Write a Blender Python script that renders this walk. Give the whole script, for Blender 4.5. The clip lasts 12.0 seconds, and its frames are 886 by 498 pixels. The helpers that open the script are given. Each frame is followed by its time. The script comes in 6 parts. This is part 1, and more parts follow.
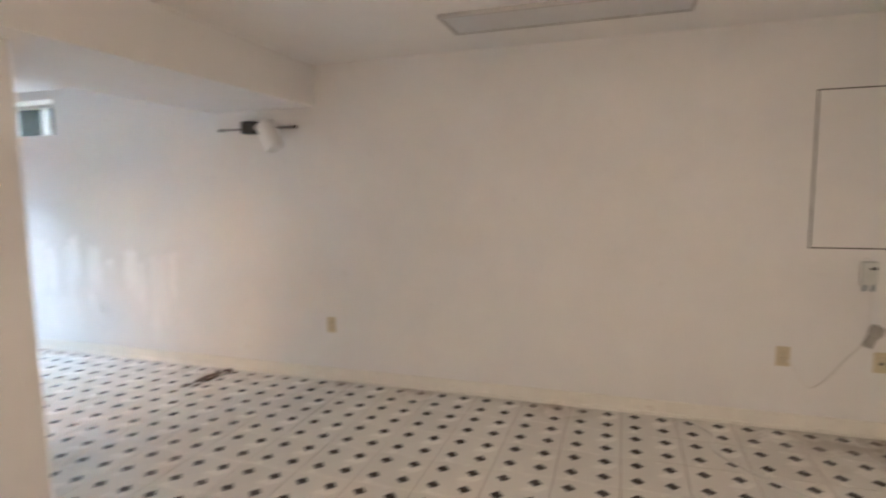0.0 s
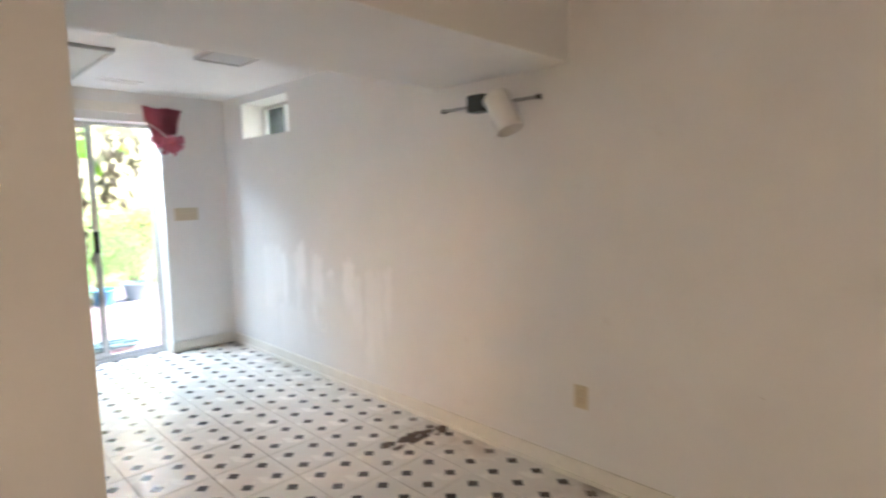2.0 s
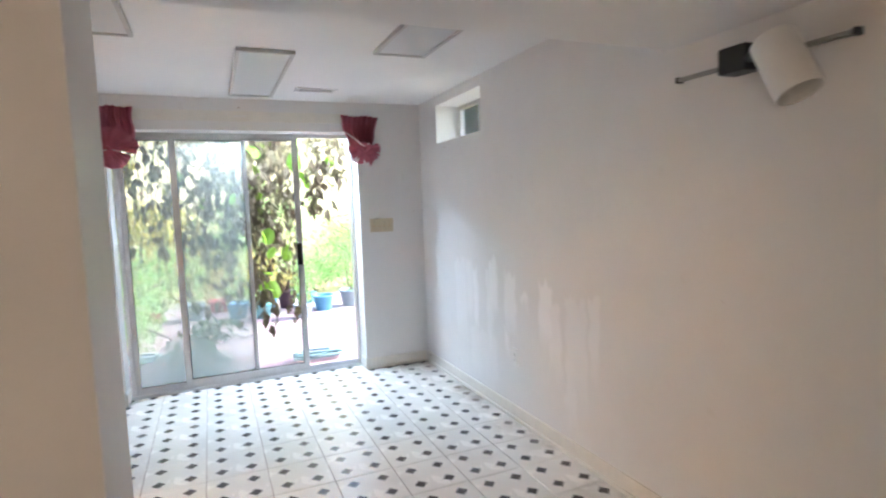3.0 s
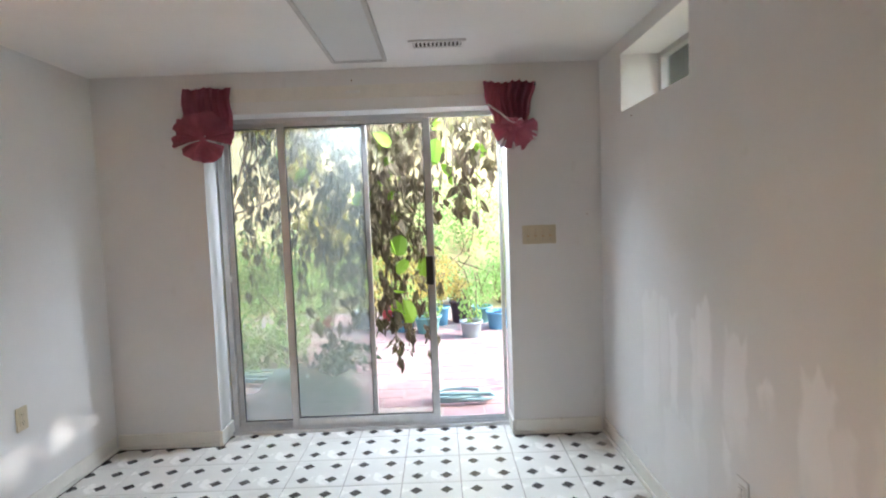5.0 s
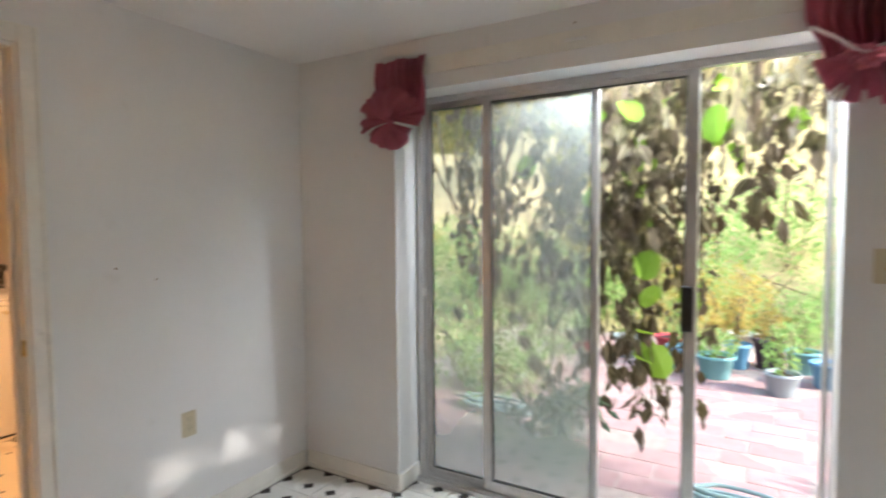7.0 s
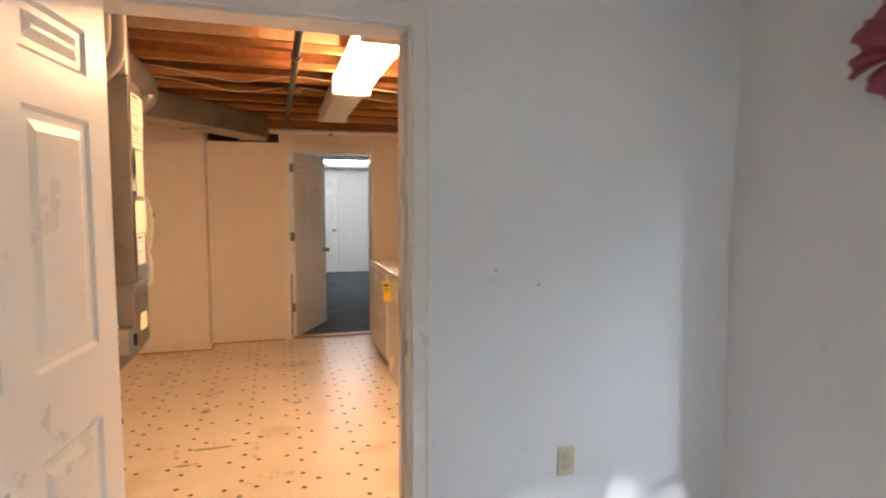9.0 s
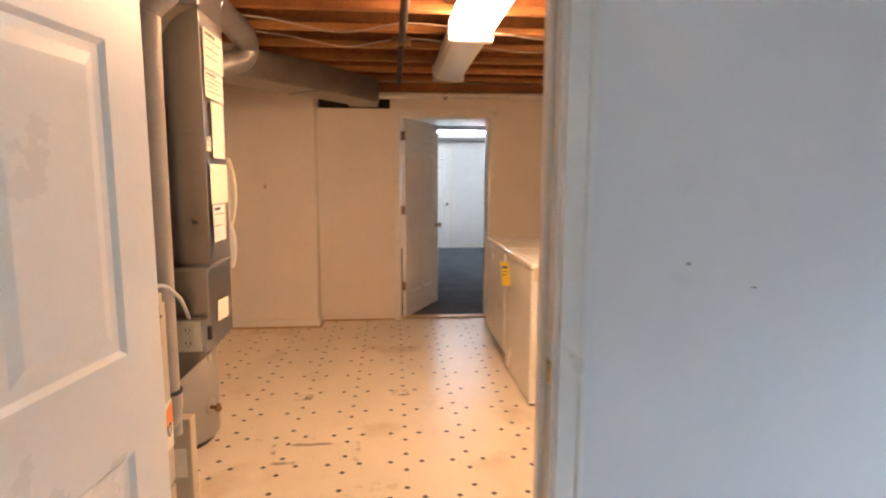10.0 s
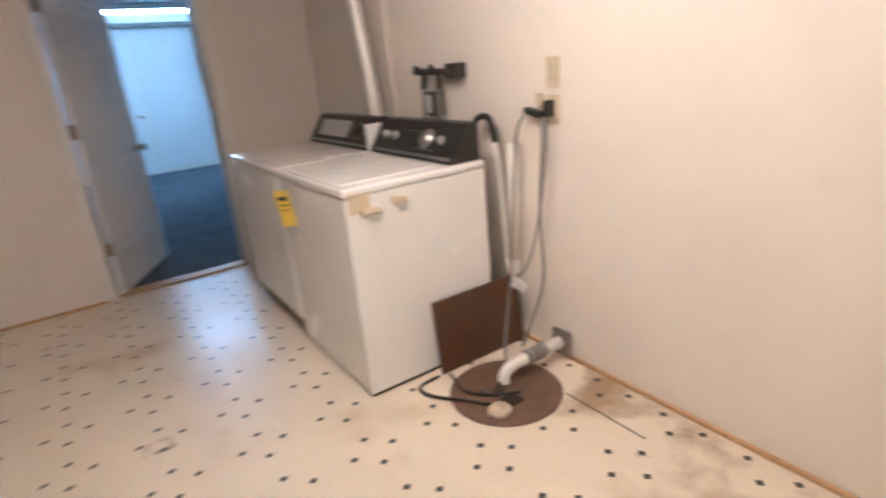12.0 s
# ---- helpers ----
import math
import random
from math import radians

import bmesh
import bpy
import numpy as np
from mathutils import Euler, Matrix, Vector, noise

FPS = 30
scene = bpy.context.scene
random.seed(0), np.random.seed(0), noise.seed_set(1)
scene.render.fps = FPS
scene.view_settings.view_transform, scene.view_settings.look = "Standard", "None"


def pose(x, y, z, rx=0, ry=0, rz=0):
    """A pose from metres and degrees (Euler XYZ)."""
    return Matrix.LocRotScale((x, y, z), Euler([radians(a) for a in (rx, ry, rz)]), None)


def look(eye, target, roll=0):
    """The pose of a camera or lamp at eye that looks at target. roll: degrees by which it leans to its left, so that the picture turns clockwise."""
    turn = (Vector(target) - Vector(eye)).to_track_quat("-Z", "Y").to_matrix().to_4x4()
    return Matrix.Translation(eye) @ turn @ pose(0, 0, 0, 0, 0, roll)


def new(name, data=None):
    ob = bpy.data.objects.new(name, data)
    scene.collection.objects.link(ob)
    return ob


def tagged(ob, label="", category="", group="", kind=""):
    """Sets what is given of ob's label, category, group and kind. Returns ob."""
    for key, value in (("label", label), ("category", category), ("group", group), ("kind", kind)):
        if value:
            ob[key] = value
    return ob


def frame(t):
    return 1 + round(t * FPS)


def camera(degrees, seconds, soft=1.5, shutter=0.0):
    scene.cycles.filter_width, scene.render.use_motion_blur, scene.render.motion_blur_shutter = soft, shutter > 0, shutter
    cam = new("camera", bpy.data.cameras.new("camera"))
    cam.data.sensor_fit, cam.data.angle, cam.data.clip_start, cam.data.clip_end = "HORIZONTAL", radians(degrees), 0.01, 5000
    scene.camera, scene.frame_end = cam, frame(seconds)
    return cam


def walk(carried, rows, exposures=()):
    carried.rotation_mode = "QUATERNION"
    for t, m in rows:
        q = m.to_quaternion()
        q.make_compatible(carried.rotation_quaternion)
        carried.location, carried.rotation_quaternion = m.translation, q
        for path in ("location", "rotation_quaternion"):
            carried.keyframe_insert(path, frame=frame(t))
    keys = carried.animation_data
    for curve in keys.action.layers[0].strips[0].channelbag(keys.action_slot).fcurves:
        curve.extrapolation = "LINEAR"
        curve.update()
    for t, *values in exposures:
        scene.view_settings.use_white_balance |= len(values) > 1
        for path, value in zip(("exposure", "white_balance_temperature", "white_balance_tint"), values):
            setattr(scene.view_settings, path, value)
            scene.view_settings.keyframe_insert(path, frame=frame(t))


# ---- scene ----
cam = camera(78.1, 12.0, soft=2.0, shutter=0.5)
PATH = [
    (0, (0.584, 0.258, 1.418), (2.473, 0.879, 1.201), -0.7),
    (0.5, (0.921, 0.329, 1.41), (2.892, 0.626, 1.24), -0.3),
    (0.8, (1.114, 0.412, 1.411), (3.077, 0.754, 1.245), -0.2),
    (1, (1.238, 0.483, 1.414), (3.167, 0.981, 1.23), -0.6),
    (1.5, (1.548, 0.681, 1.442), (3.272, 1.675, 1.239), -0.6),
    (2, (1.825, 0.959, 1.434), (3.236, 2.36, 1.223), -1.0),
    (2.5, (2.099, 1.253, 1.438), (3.158, 2.938, 1.232), -1.6),
    (3, (2.35, 1.527, 1.436), (3.126, 3.363, 1.269), -2.2),
    (3.5, (2.555, 1.842, 1.427), (3.113, 3.758, 1.29), -2.2),
    (3.7, (2.634, 1.954, 1.425), (3.097, 3.895, 1.281), -2.2),
    (5.5, (3.256, 3.081, 1.427), (3.12, 5.072, 1.296), -1.9),
    (6, (3.33, 3.39, 1.426), (3.004, 5.36, 1.3), -1.5),
    (6.5, (3.326, 3.693, 1.434), (2.674, 5.58, 1.314), -1.0),
    (7, (3.324, 3.869, 1.434), (2.3, 5.583, 1.323), -0.5),
    (7.3, (3.305, 3.972, 1.452), (2.048, 5.521, 1.312), -0.4),
    (7.5, (3.272, 4.026, 1.468), (1.868, 5.441, 1.307), -0.3),
    (7.7, (3.205, 4.066, 1.482), (1.692, 5.363, 1.310), -0.2),
    (9.3, (2.706, 4.390, 1.474), (0.764, 4.836, 1.303), 0.3),
    (9.5, (2.592, 4.401, 1.460), (0.635, 4.772, 1.276), 0.3),
    (10, (2.25, 4.401, 1.44), (0.275, 4.58, 1.183), 0.2),
    (10.5, (1.898, 4.413, 1.418), (-0.076, 4.405, 1.097), -0.8),
    (10.9, (1.61, 4.349, 1.368), (-0.351, 4.298, 0.982), -1.9),
    (11, (1.543, 4.339, 1.363), (-0.414, 4.293, 0.954), -2.2),
    (11.4, (1.265, 4.352, 1.37), (-0.663, 4.556, 0.878), -2.8),
    (11.5, (1.198, 4.362, 1.37), (-0.697, 4.733, 0.848), -4.1),
    (12, (0.88, 4.447, 1.346), (-0.705, 5.477, 0.692), -5.3),
]
walk(cam, [(t, look(e, g, r)) for t, e, g, r in PATH], [(0.0, 4.45, 5350, 9), (0.5, 4.5, 5400, 9), (1.0, 4.65, 5100, 9), (1.5, 4.5, 5350, 8), (2.0, 4.25, 5700, 8), (2.5, 4.1, 5550, 9), (3.5, 3.83, 5600, 10), (5.5, 3.32, 6150, 11), (6.5, 3.23, 6200, 11), (7.5, 3.15, 6700, 11), (9.5, 3.45, 5550, 11), (10.5, 3.4, 5450, 11), (11.0, 3.35, 5250, 10), (11.5, 3.35, 4350, 4), (12.0, 3.33, 3700, -1)])

# ---- world, sun and large lights ----
world = bpy.data.worlds.new("sky_world")
scene.world = world
world.use_nodes = True
wn = world.node_tree.nodes
wl = world.node_tree.links
sky = wn.new("ShaderNodeTexSky")
sky.sky_type = "NISHITA"
sky.sun_disc = False
sky.sun_elevation = radians(28.7)
sky.sun_rotation = radians(94)
wn["Background"].inputs["Strength"].default_value = 0.115
wl.new(sky.outputs["Color"], wn["Background"].inputs["Color"])

sun_data = bpy.data.lights.new("sun", "SUN")
sun_data.energy = 1.3
sun_data.angle = radians(1.5)
sun_data.color = (1.0, 0.95, 0.88)
sun = new("sun", sun_data)
sun.matrix_world = look((0, 0, 0), (-1.0, 0.07, -0.55))


def area(name, eye, target, sx, sy, watts, color):
    data = bpy.data.lights.new(name, "AREA")
    data.shape = "RECTANGLE"
    data.size, data.size_y, data.energy, data.color = sx, sy, watts, color
    ob = new(name, data)
    ob.matrix_world = look(eye, target)
    return ob


# the hallway lamp behind the start
area("hall_lamp_light", (-0.75, -0.25, 2.2), (-0.75, -0.25, 0), 0.35, 0.35, 3.2, (1.0, 0.72, 0.48))

# added fill lamp, unseen above the sliding door's head, boosting the sky's light indoors
area("door_fill_light", (2.72, 6.52, 2.27), (3.4, 4.2, 1.0), 1.5, 0.28, 18.0, (0.80, 0.90, 1.0))

# ---- materials ----
def mat(name, color, rough=0.5, metal=0.0, vary=0.08, scale=6.0, bump=0.1, fine=120.0, coat=0.0, spec=0.5, random_tint=0.0):
    """Principled surface with colour drift at two scales and a fine bump."""
    m = bpy.data.materials.new(name)
    m.use_nodes = True
    n, l = m.node_tree.nodes, m.node_tree.links
    b = n["Principled BSDF"]
    b.inputs["Roughness"].default_value = rough
    b.inputs["Metallic"].default_value = metal
    b.inputs["Coat Weight"].default_value = coat
    b.inputs["Specular IOR Level"].default_value = spec
    tc = n.new("ShaderNodeTexCoord")
    big = n.new("ShaderNodeTexNoise")
    big.inputs["Scale"].default_value = scale
    big.inputs["Detail"].default_value = 5.0
    big.inputs["Roughness"].default_value = 0.62
    l.new(tc.outputs["Object"], big.inputs["Vector"])
    small = n.new("ShaderNodeTexNoise")
    small.inputs["Scale"].default_value = fine
    small.inputs["Detail"].default_value = 3.0
    l.new(tc.outputs["Object"], small.inputs["Vector"])
    ramp = n.new("ShaderNodeMapRange")
    ramp.inputs["From Min"].default_value, ramp.inputs["From Max"].default_value = 0.3, 0.7
    ramp.inputs["To Min"].default_value, ramp.inputs["To Max"].default_value = 1.0 - vary, 1.0 + vary
    l.new(big.outputs["Fac"], ramp.inputs["Value"])
    ramp2 = n.new("ShaderNodeMapRange")
    ramp2.inputs["From Min"].default_value, ramp2.inputs["From Max"].default_value = 0.3, 0.7
    ramp2.inputs["To Min"].default_value, ramp2.inputs["To Max"].default_value = 1.0 - vary * 0.4, 1.0 + vary * 0.4
    l.new(small.outputs["Fac"], ramp2.inputs["Value"])
    mul = n.new("ShaderNodeMath")
    mul.operation = "MULTIPLY"
    l.new(ramp.outputs["Result"], mul.inputs[0])
    l.new(ramp2.outputs["Result"], mul.inputs[1])
    last = mul.outputs[0]
    if random_tint:
        info = n.new("ShaderNodeObjectInfo")
        rr = n.new("ShaderNodeMapRange")
        rr.inputs["To Min"].default_value, rr.inputs["To Max"].default_value = 1.0 - random_tint, 1.0 + random_tint
        l.new(info.outputs["Random"], rr.inputs["Value"])
        mm = n.new("ShaderNodeMath")
        mm.operation = "MULTIPLY"
        l.new(last, mm.inputs[0])
        l.new(rr.outputs["Result"], mm.inputs[1])
        last = mm.outputs[0]
    col = n.new("ShaderNodeVectorMath")
    col.operation = "SCALE"
    col.inputs[0].default_value = color
    l.new(last, col.inputs["Scale"])
    l.new(col.outputs["Vector"], b.inputs["Base Color"])
    rv = n.new("ShaderNodeMapRange")
    rv.inputs["From Min"].default_value, rv.inputs["From Max"].default_value = 0.3, 0.7
    rv.inputs["To Min"].default_value, rv.inputs["To Max"].default_value = max(0.02, rough - 0.07), min(1.0, rough + 0.07)
    l.new(big.outputs["Fac"], rv.inputs["Value"])
    l.new(rv.outputs["Result"], b.inputs["Roughness"])
    if bump:
        bp = n.new("ShaderNodeBump")
        bp.inputs["Strength"].default_value = bump
        bp.inputs["Distance"].default_value = 0.002
        l.new(small.outputs["Fac"], bp.inputs["Height"])
        l.new(bp.outputs["Normal"], b.inputs["Normal"])
    return m


def over(m, mask_socket, color, rough=None):
    """Lays a second colour over a material where the mask is 1."""
    n, l = m.node_tree.nodes, m.node_tree.links
    b = n["Principled BSDF"]
    mix = n.new("ShaderNodeMix")
    mix.data_type = "RGBA"
    old = b.inputs["Base Color"].links[0].from_socket
    l.new(mask_socket, mix.inputs["Factor"])
    l.new(old, mix.inputs["A"])
    mix.inputs["B"].default_value = (*color, 1)
    l.new(mix.outputs["Result"], b.inputs["Base Color"])
    if rough is not None:
        rm = n.new("ShaderNodeMix")
        l.new(mask_socket, rm.inputs["Factor"])
        l.new(b.inputs["Roughness"].links[0].from_socket, rm.inputs["A"])
        rm.inputs["B"].default_value = rough
        l.new(rm.outputs["Result"], b.inputs["Roughness"])


def math_node(m, op, a, b=None, c=None):
    n, l = m.node_tree.nodes, m.node_tree.links
    k = n.new("ShaderNodeMath")
    k.operation = op
    for i, v in enumerate((a, b, c)):
        if v is None:
            continue
        if isinstance(v, (int, float)):
            k.inputs[i].default_value = v
        else:
            l.new(v, k.inputs[i])
    return k.outputs[0]


def coords(m):
    n, l = m.node_tree.nodes, m.node_tree.links
    tc = n.new("ShaderNodeTexCoord")
    sep = n.new("ShaderNodeSeparateXYZ")
    l.new(tc.outputs["Object"], sep.inputs[0])
    return sep.outputs[0], sep.outputs[1], sep.outputs[2], tc.outputs["Object"]


def noise_at(m, vec, scale, detail=3.0, stretch=None):
    n, l = m.node_tree.nodes, m.node_tree.links
    t = n.new("ShaderNodeTexNoise")
    t.inputs["Scale"].default_value = scale
    t.inputs["Detail"].default_value = detail
    if stretch:
        mp = n.new("ShaderNodeMapping")
        mp.inputs["Scale"].default_value = stretch
        l.new(vec, mp.inputs["Vector"])
        vec = mp.outputs["Vector"]
    l.new(vec, t.inputs["Vector"])
    return t.outputs["Fac"]


def smooth(m, v, lo, hi, a=0.0, b=1.0):
    n, l = m.node_tree.nodes, m.node_tree.links
    r = n.new("ShaderNodeMapRange")
    r.interpolation_type = "SMOOTHSTEP"
    for key, val in zip(("From Min", "From Max", "To Min", "To Max"), (lo, hi, a, b)):
        r.inputs[key].default_value = val
    l.new(v, r.inputs["Value"])
    return r.outputs["Result"]


def scuffs(m, color=(0.32, 0.27, 0.22), amount=0.25, scale=7.0):
    x, y, z, vec = coords(m)
    a = smooth(m, noise_at(m, vec, scale, 6.0), 0.66, 0.76)
    over(m, math_node(m, "MULTIPLY", a, amount), color)


WALL = mat("wall_paint", (0.79, 0.775, 0.755), 0.5, vary=0.03, scale=2.2, bump=0.12, fine=260)
scuffs(WALL, (0.55, 0.50, 0.44), 0.14, 8.0)
CEIL = mat("ceiling_paint", (0.84, 0.83, 0.81), 0.75, vary=0.03, scale=1.5, bump=0.1, fine=200)
UWALL = mat("utility_wall_paint", (0.80, 0.74, 0.66), 0.55, vary=0.04, scale=2.0, bump=0.12, fine=240)
scuffs(UWALL, (0.50, 0.40, 0.30), 0.10, 9.0)
TRIM = mat("trim_paint", (0.80, 0.77, 0.70), 0.38, vary=0.05, scale=9, bump=0.08)
scuffs(TRIM, (0.35, 0.29, 0.22), 0.5, 9.0)
DOORP = mat("door_paint", (0.83, 0.82, 0.79), 0.34, vary=0.03, scale=4, bump=0.06)
ALU = mat("mill_aluminium", (0.62, 0.61, 0.60), 0.42, metal=0.85, vary=0.10, scale=14, bump=0.06)
BLACKP = mat("black_plastic", (0.025, 0.024, 0.023), 0.4, vary=0.2)
IVORY = mat("ivory_plastic", (0.60, 0.52, 0.36), 0.35, vary=0.04)
WHITEP = mat("white_plastic", (0.80, 0.79, 0.76), 0.35, vary=0.04)
BRASS = mat("brass", (0.83, 0.60, 0.22), 0.22, metal=1.0, vary=0.12, scale=20)
BRONZE = mat("aged_bronze", (0.30, 0.20, 0.10), 0.45, metal=0.9, vary=0.2, scale=30)
STEEL = mat("galvanised_steel", (0.36, 0.35, 0.335), 0.42, metal=0.85, vary=0.16, scale=5, bump=0.05)
DUCT = mat("dull_duct_metal", (0.36, 0.34, 0.32), 0.36, metal=0.95, vary=0.2, scale=4)
GALV = mat("galvanised_duct", (0.37, 0.355, 0.34), 0.33, metal=1.0, vary=0.09, scale=3, bump=0.02)
# pipe plastic darkened to carry the shade of the furnace corner
PVC_SHADED = mat("shaded_pvc", (0.40, 0.355, 0.30), 0.45, vary=0.10, scale=6)
IRONP = mat("black_iron_pipe", (0.055, 0.045, 0.04), 0.5, metal=0.4, vary=0.2)
CORDT = mat("dusty_cable", (0.50, 0.42, 0.33), 0.6, vary=0.12)
FOIL = mat("aluminium_foil", (0.72, 0.70, 0.66), 0.48, metal=0.6, vary=0.10, scale=30, bump=0.2, fine=60)
ENAMEL = mat("white_enamel", (0.82, 0.81, 0.79), 0.22, vary=0.03, scale=3, bump=0.02)
scuffs(ENAMEL, (0.55, 0.48, 0.40), 0.22, 6.0)
GREYE = mat("grey_enamel", (0.48, 0.475, 0.475), 0.35, vary=0.05, scale=4)
CREAM = mat("cream_enamel", (0.54, 0.47, 0.33), 0.42, vary=0.05, scale=4)
PVC = mat("white_pvc", (0.78, 0.75, 0.69), 0.35, vary=0.05, scale=8)
RUBBER = mat("grey_cord", (0.20, 0.19, 0.18), 0.55, vary=0.1)
CORDW = mat("white_cord", (0.72, 0.70, 0.66), 0.5, vary=0.06)
PAPER = mat("paper", (0.84, 0.80, 0.66), 0.8, vary=0.04, scale=12)
PAPERW = mat("white_paper", (0.86, 0.85, 0.82), 0.8, vary=0.04, scale=12)
YELLOW = mat("yellow_label", (0.80, 0.62, 0.03), 0.6, vary=0.06)
YELLOWP = mat("pale_yellow_label", (0.82, 0.68, 0.24), 0.6, vary=0.05)
INK = mat("printed_ink", (0.06, 0.06, 0.06), 0.7, vary=0.1)
ORANGE = mat("orange_print", (0.82, 0.28, 0.06), 0.6, vary=0.06)
RED = mat("red_print", (0.70, 0.10, 0.05), 0.6, vary=0.06)
PINEW = mat("pine_joist", (0.46, 0.20, 0.055), 0.65, vary=0.25, scale=5, bump=0.2, fine=70, random_tint=0.35)
WEB = mat("joist_web_board", (0.27, 0.105, 0.024), 0.75, vary=0.3, scale=14, bump=0.3, fine=60, random_tint=0.25)
PALEPINE = mat("pale_pine", (0.56, 0.38, 0.22), 0.6, vary=0.12, scale=6, bump=0.1)
PLY = mat("plywood_subfloor", (0.20, 0.095, 0.036), 0.7, vary=0.2, scale=3, bump=0.2)
OAK = mat("oak_quarter_round", (0.52, 0.35, 0.165), 0.5, vary=0.18, scale=10)
BROWNB = mat("dark_brown_panel", (0.085, 0.042, 0.020), 0.4, vary=0.25, scale=8, bump=0.1)
SUMP = mat("brown_sump_lid", (0.14, 0.085, 0.055), 0.6, vary=0.25, scale=14, bump=0.2)
CARPET = mat("slate_carpet", (0.085, 0.095, 0.11), 0.95, vary=0.35, scale=3.5, bump=0.9, fine=320)
# near-black for openings and gaps, their shade put into the colour
VOID = mat("cavity_shade", (0.03, 0.025, 0.02), 0.9, vary=0.2)
MAROON = mat("maroon_fabric", (0.52, 0.145, 0.20), 0.75, vary=0.18, scale=9, bump=0.5, fine=420)
TISSUE = mat("white_lining_fabric", (0.78, 0.72, 0.70), 0.8, vary=0.08, scale=14, bump=0.3)
DIFF = mat("prismatic_diffuser", (0.62, 0.63, 0.63), 0.35, vary=0.03, scale=10, bump=0.5, fine=180)
FRAMEG = mat("dusty_white_frame", (0.52, 0.51, 0.49), 0.5, vary=0.1, scale=12)
BLACKBROWN = mat("blackish_brown", (0.07, 0.045, 0.03), 0.8, vary=0.4, scale=20)

# paler, glossier patches on the long wall
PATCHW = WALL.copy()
PATCHW.name = "patchy_wall_paint"
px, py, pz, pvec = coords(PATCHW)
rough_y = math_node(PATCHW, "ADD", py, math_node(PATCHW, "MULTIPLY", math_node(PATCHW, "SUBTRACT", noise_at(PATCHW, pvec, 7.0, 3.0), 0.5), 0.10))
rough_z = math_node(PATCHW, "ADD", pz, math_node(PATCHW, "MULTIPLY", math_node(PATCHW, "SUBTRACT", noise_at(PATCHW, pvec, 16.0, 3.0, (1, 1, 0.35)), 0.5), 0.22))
pale_mask = None
# centre, half width, top, foot and cover of each pale patch
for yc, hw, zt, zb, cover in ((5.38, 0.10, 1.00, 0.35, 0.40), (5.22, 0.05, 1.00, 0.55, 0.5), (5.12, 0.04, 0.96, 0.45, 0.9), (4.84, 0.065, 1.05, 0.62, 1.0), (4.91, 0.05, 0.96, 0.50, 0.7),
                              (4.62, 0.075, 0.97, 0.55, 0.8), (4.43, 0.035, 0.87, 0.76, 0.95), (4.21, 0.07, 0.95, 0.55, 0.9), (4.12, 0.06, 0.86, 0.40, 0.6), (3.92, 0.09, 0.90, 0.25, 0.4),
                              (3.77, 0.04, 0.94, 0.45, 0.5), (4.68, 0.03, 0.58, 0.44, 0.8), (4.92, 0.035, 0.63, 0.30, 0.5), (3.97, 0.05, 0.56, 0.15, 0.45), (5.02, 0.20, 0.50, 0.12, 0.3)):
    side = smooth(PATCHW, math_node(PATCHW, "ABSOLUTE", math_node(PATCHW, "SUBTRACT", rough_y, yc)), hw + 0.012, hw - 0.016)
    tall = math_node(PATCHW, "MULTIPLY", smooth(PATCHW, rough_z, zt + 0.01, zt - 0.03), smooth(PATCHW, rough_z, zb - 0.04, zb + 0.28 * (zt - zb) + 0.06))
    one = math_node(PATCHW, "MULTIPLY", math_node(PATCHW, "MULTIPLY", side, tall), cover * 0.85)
    pale_mask = one if pale_mask is None else math_node(PATCHW, "MAXIMUM", pale_mask, one)
over(PATCHW, pale_mask, (0.94, 0.925, 0.915), 0.30)


def diamond_tiles():
    """Cream vinyl tile: four dark lozenges on each, set about its own centre."""
    m = mat("diamond_vinyl_tile", (0.76, 0.735, 0.68), 0.24, vary=0.05, scale=5, bump=0.05, fine=90, random_tint=0.03)
    x, y, z, vec = coords(m)
    ax = math_node(m, "ABSOLUTE", math_node(m, "SUBTRACT", math_node(m, "ABSOLUTE", x), 0.0785))
    ay = math_node(m, "ABSOLUTE", math_node(m, "SUBTRACT", math_node(m, "ABSOLUTE", y), 0.0785))
    d = math_node(m, "ADD", ax, ay)
    mask = smooth(m, d, 0.037, 0.0345)
    over(m, mask, (0.060, 0.052, 0.048))
    n, l = m.node_tree.nodes, m.node_tree.links
    geo = n.new("ShaderNodeNewGeometry")
    sep = n.new("ShaderNodeSeparateXYZ")
    l.new(geo.outputs["Position"], sep.inputs[0])
    wall = smooth(m, sep.outputs[0], 3.85, 4.12)
    st = smooth(m, noise_at(m, geo.outputs["Position"], 2.4, 5.0), 0.50, 0.66)
    over(m, math_node(m, "MULTIPLY", math_node(m, "MULTIPLY", wall, st), 0.75), (0.20, 0.13, 0.08), 0.5)
    corner = math_node(m, "MULTIPLY", smooth(m, sep.outputs[1], -0.25, -1.0), smooth(m, sep.outputs[0], 3.45, 4.05))
    rust = smooth(m, noise_at(m, geo.outputs["Position"], 5.0, 6.0), 0.46, 0.60)
    over(m, math_node(m, "MULTIPLY", math_node(m, "MULTIPLY", corner, rust), 0.55), (0.17, 0.10, 0.06), 0.6)
    st2 = smooth(m, noise_at(m, geo.outputs["Position"], 1.3, 6.0), 0.60, 0.74)
    over(m, math_node(m, "MULTIPLY", st2, 0.3), (0.42, 0.36, 0.28))
    return m


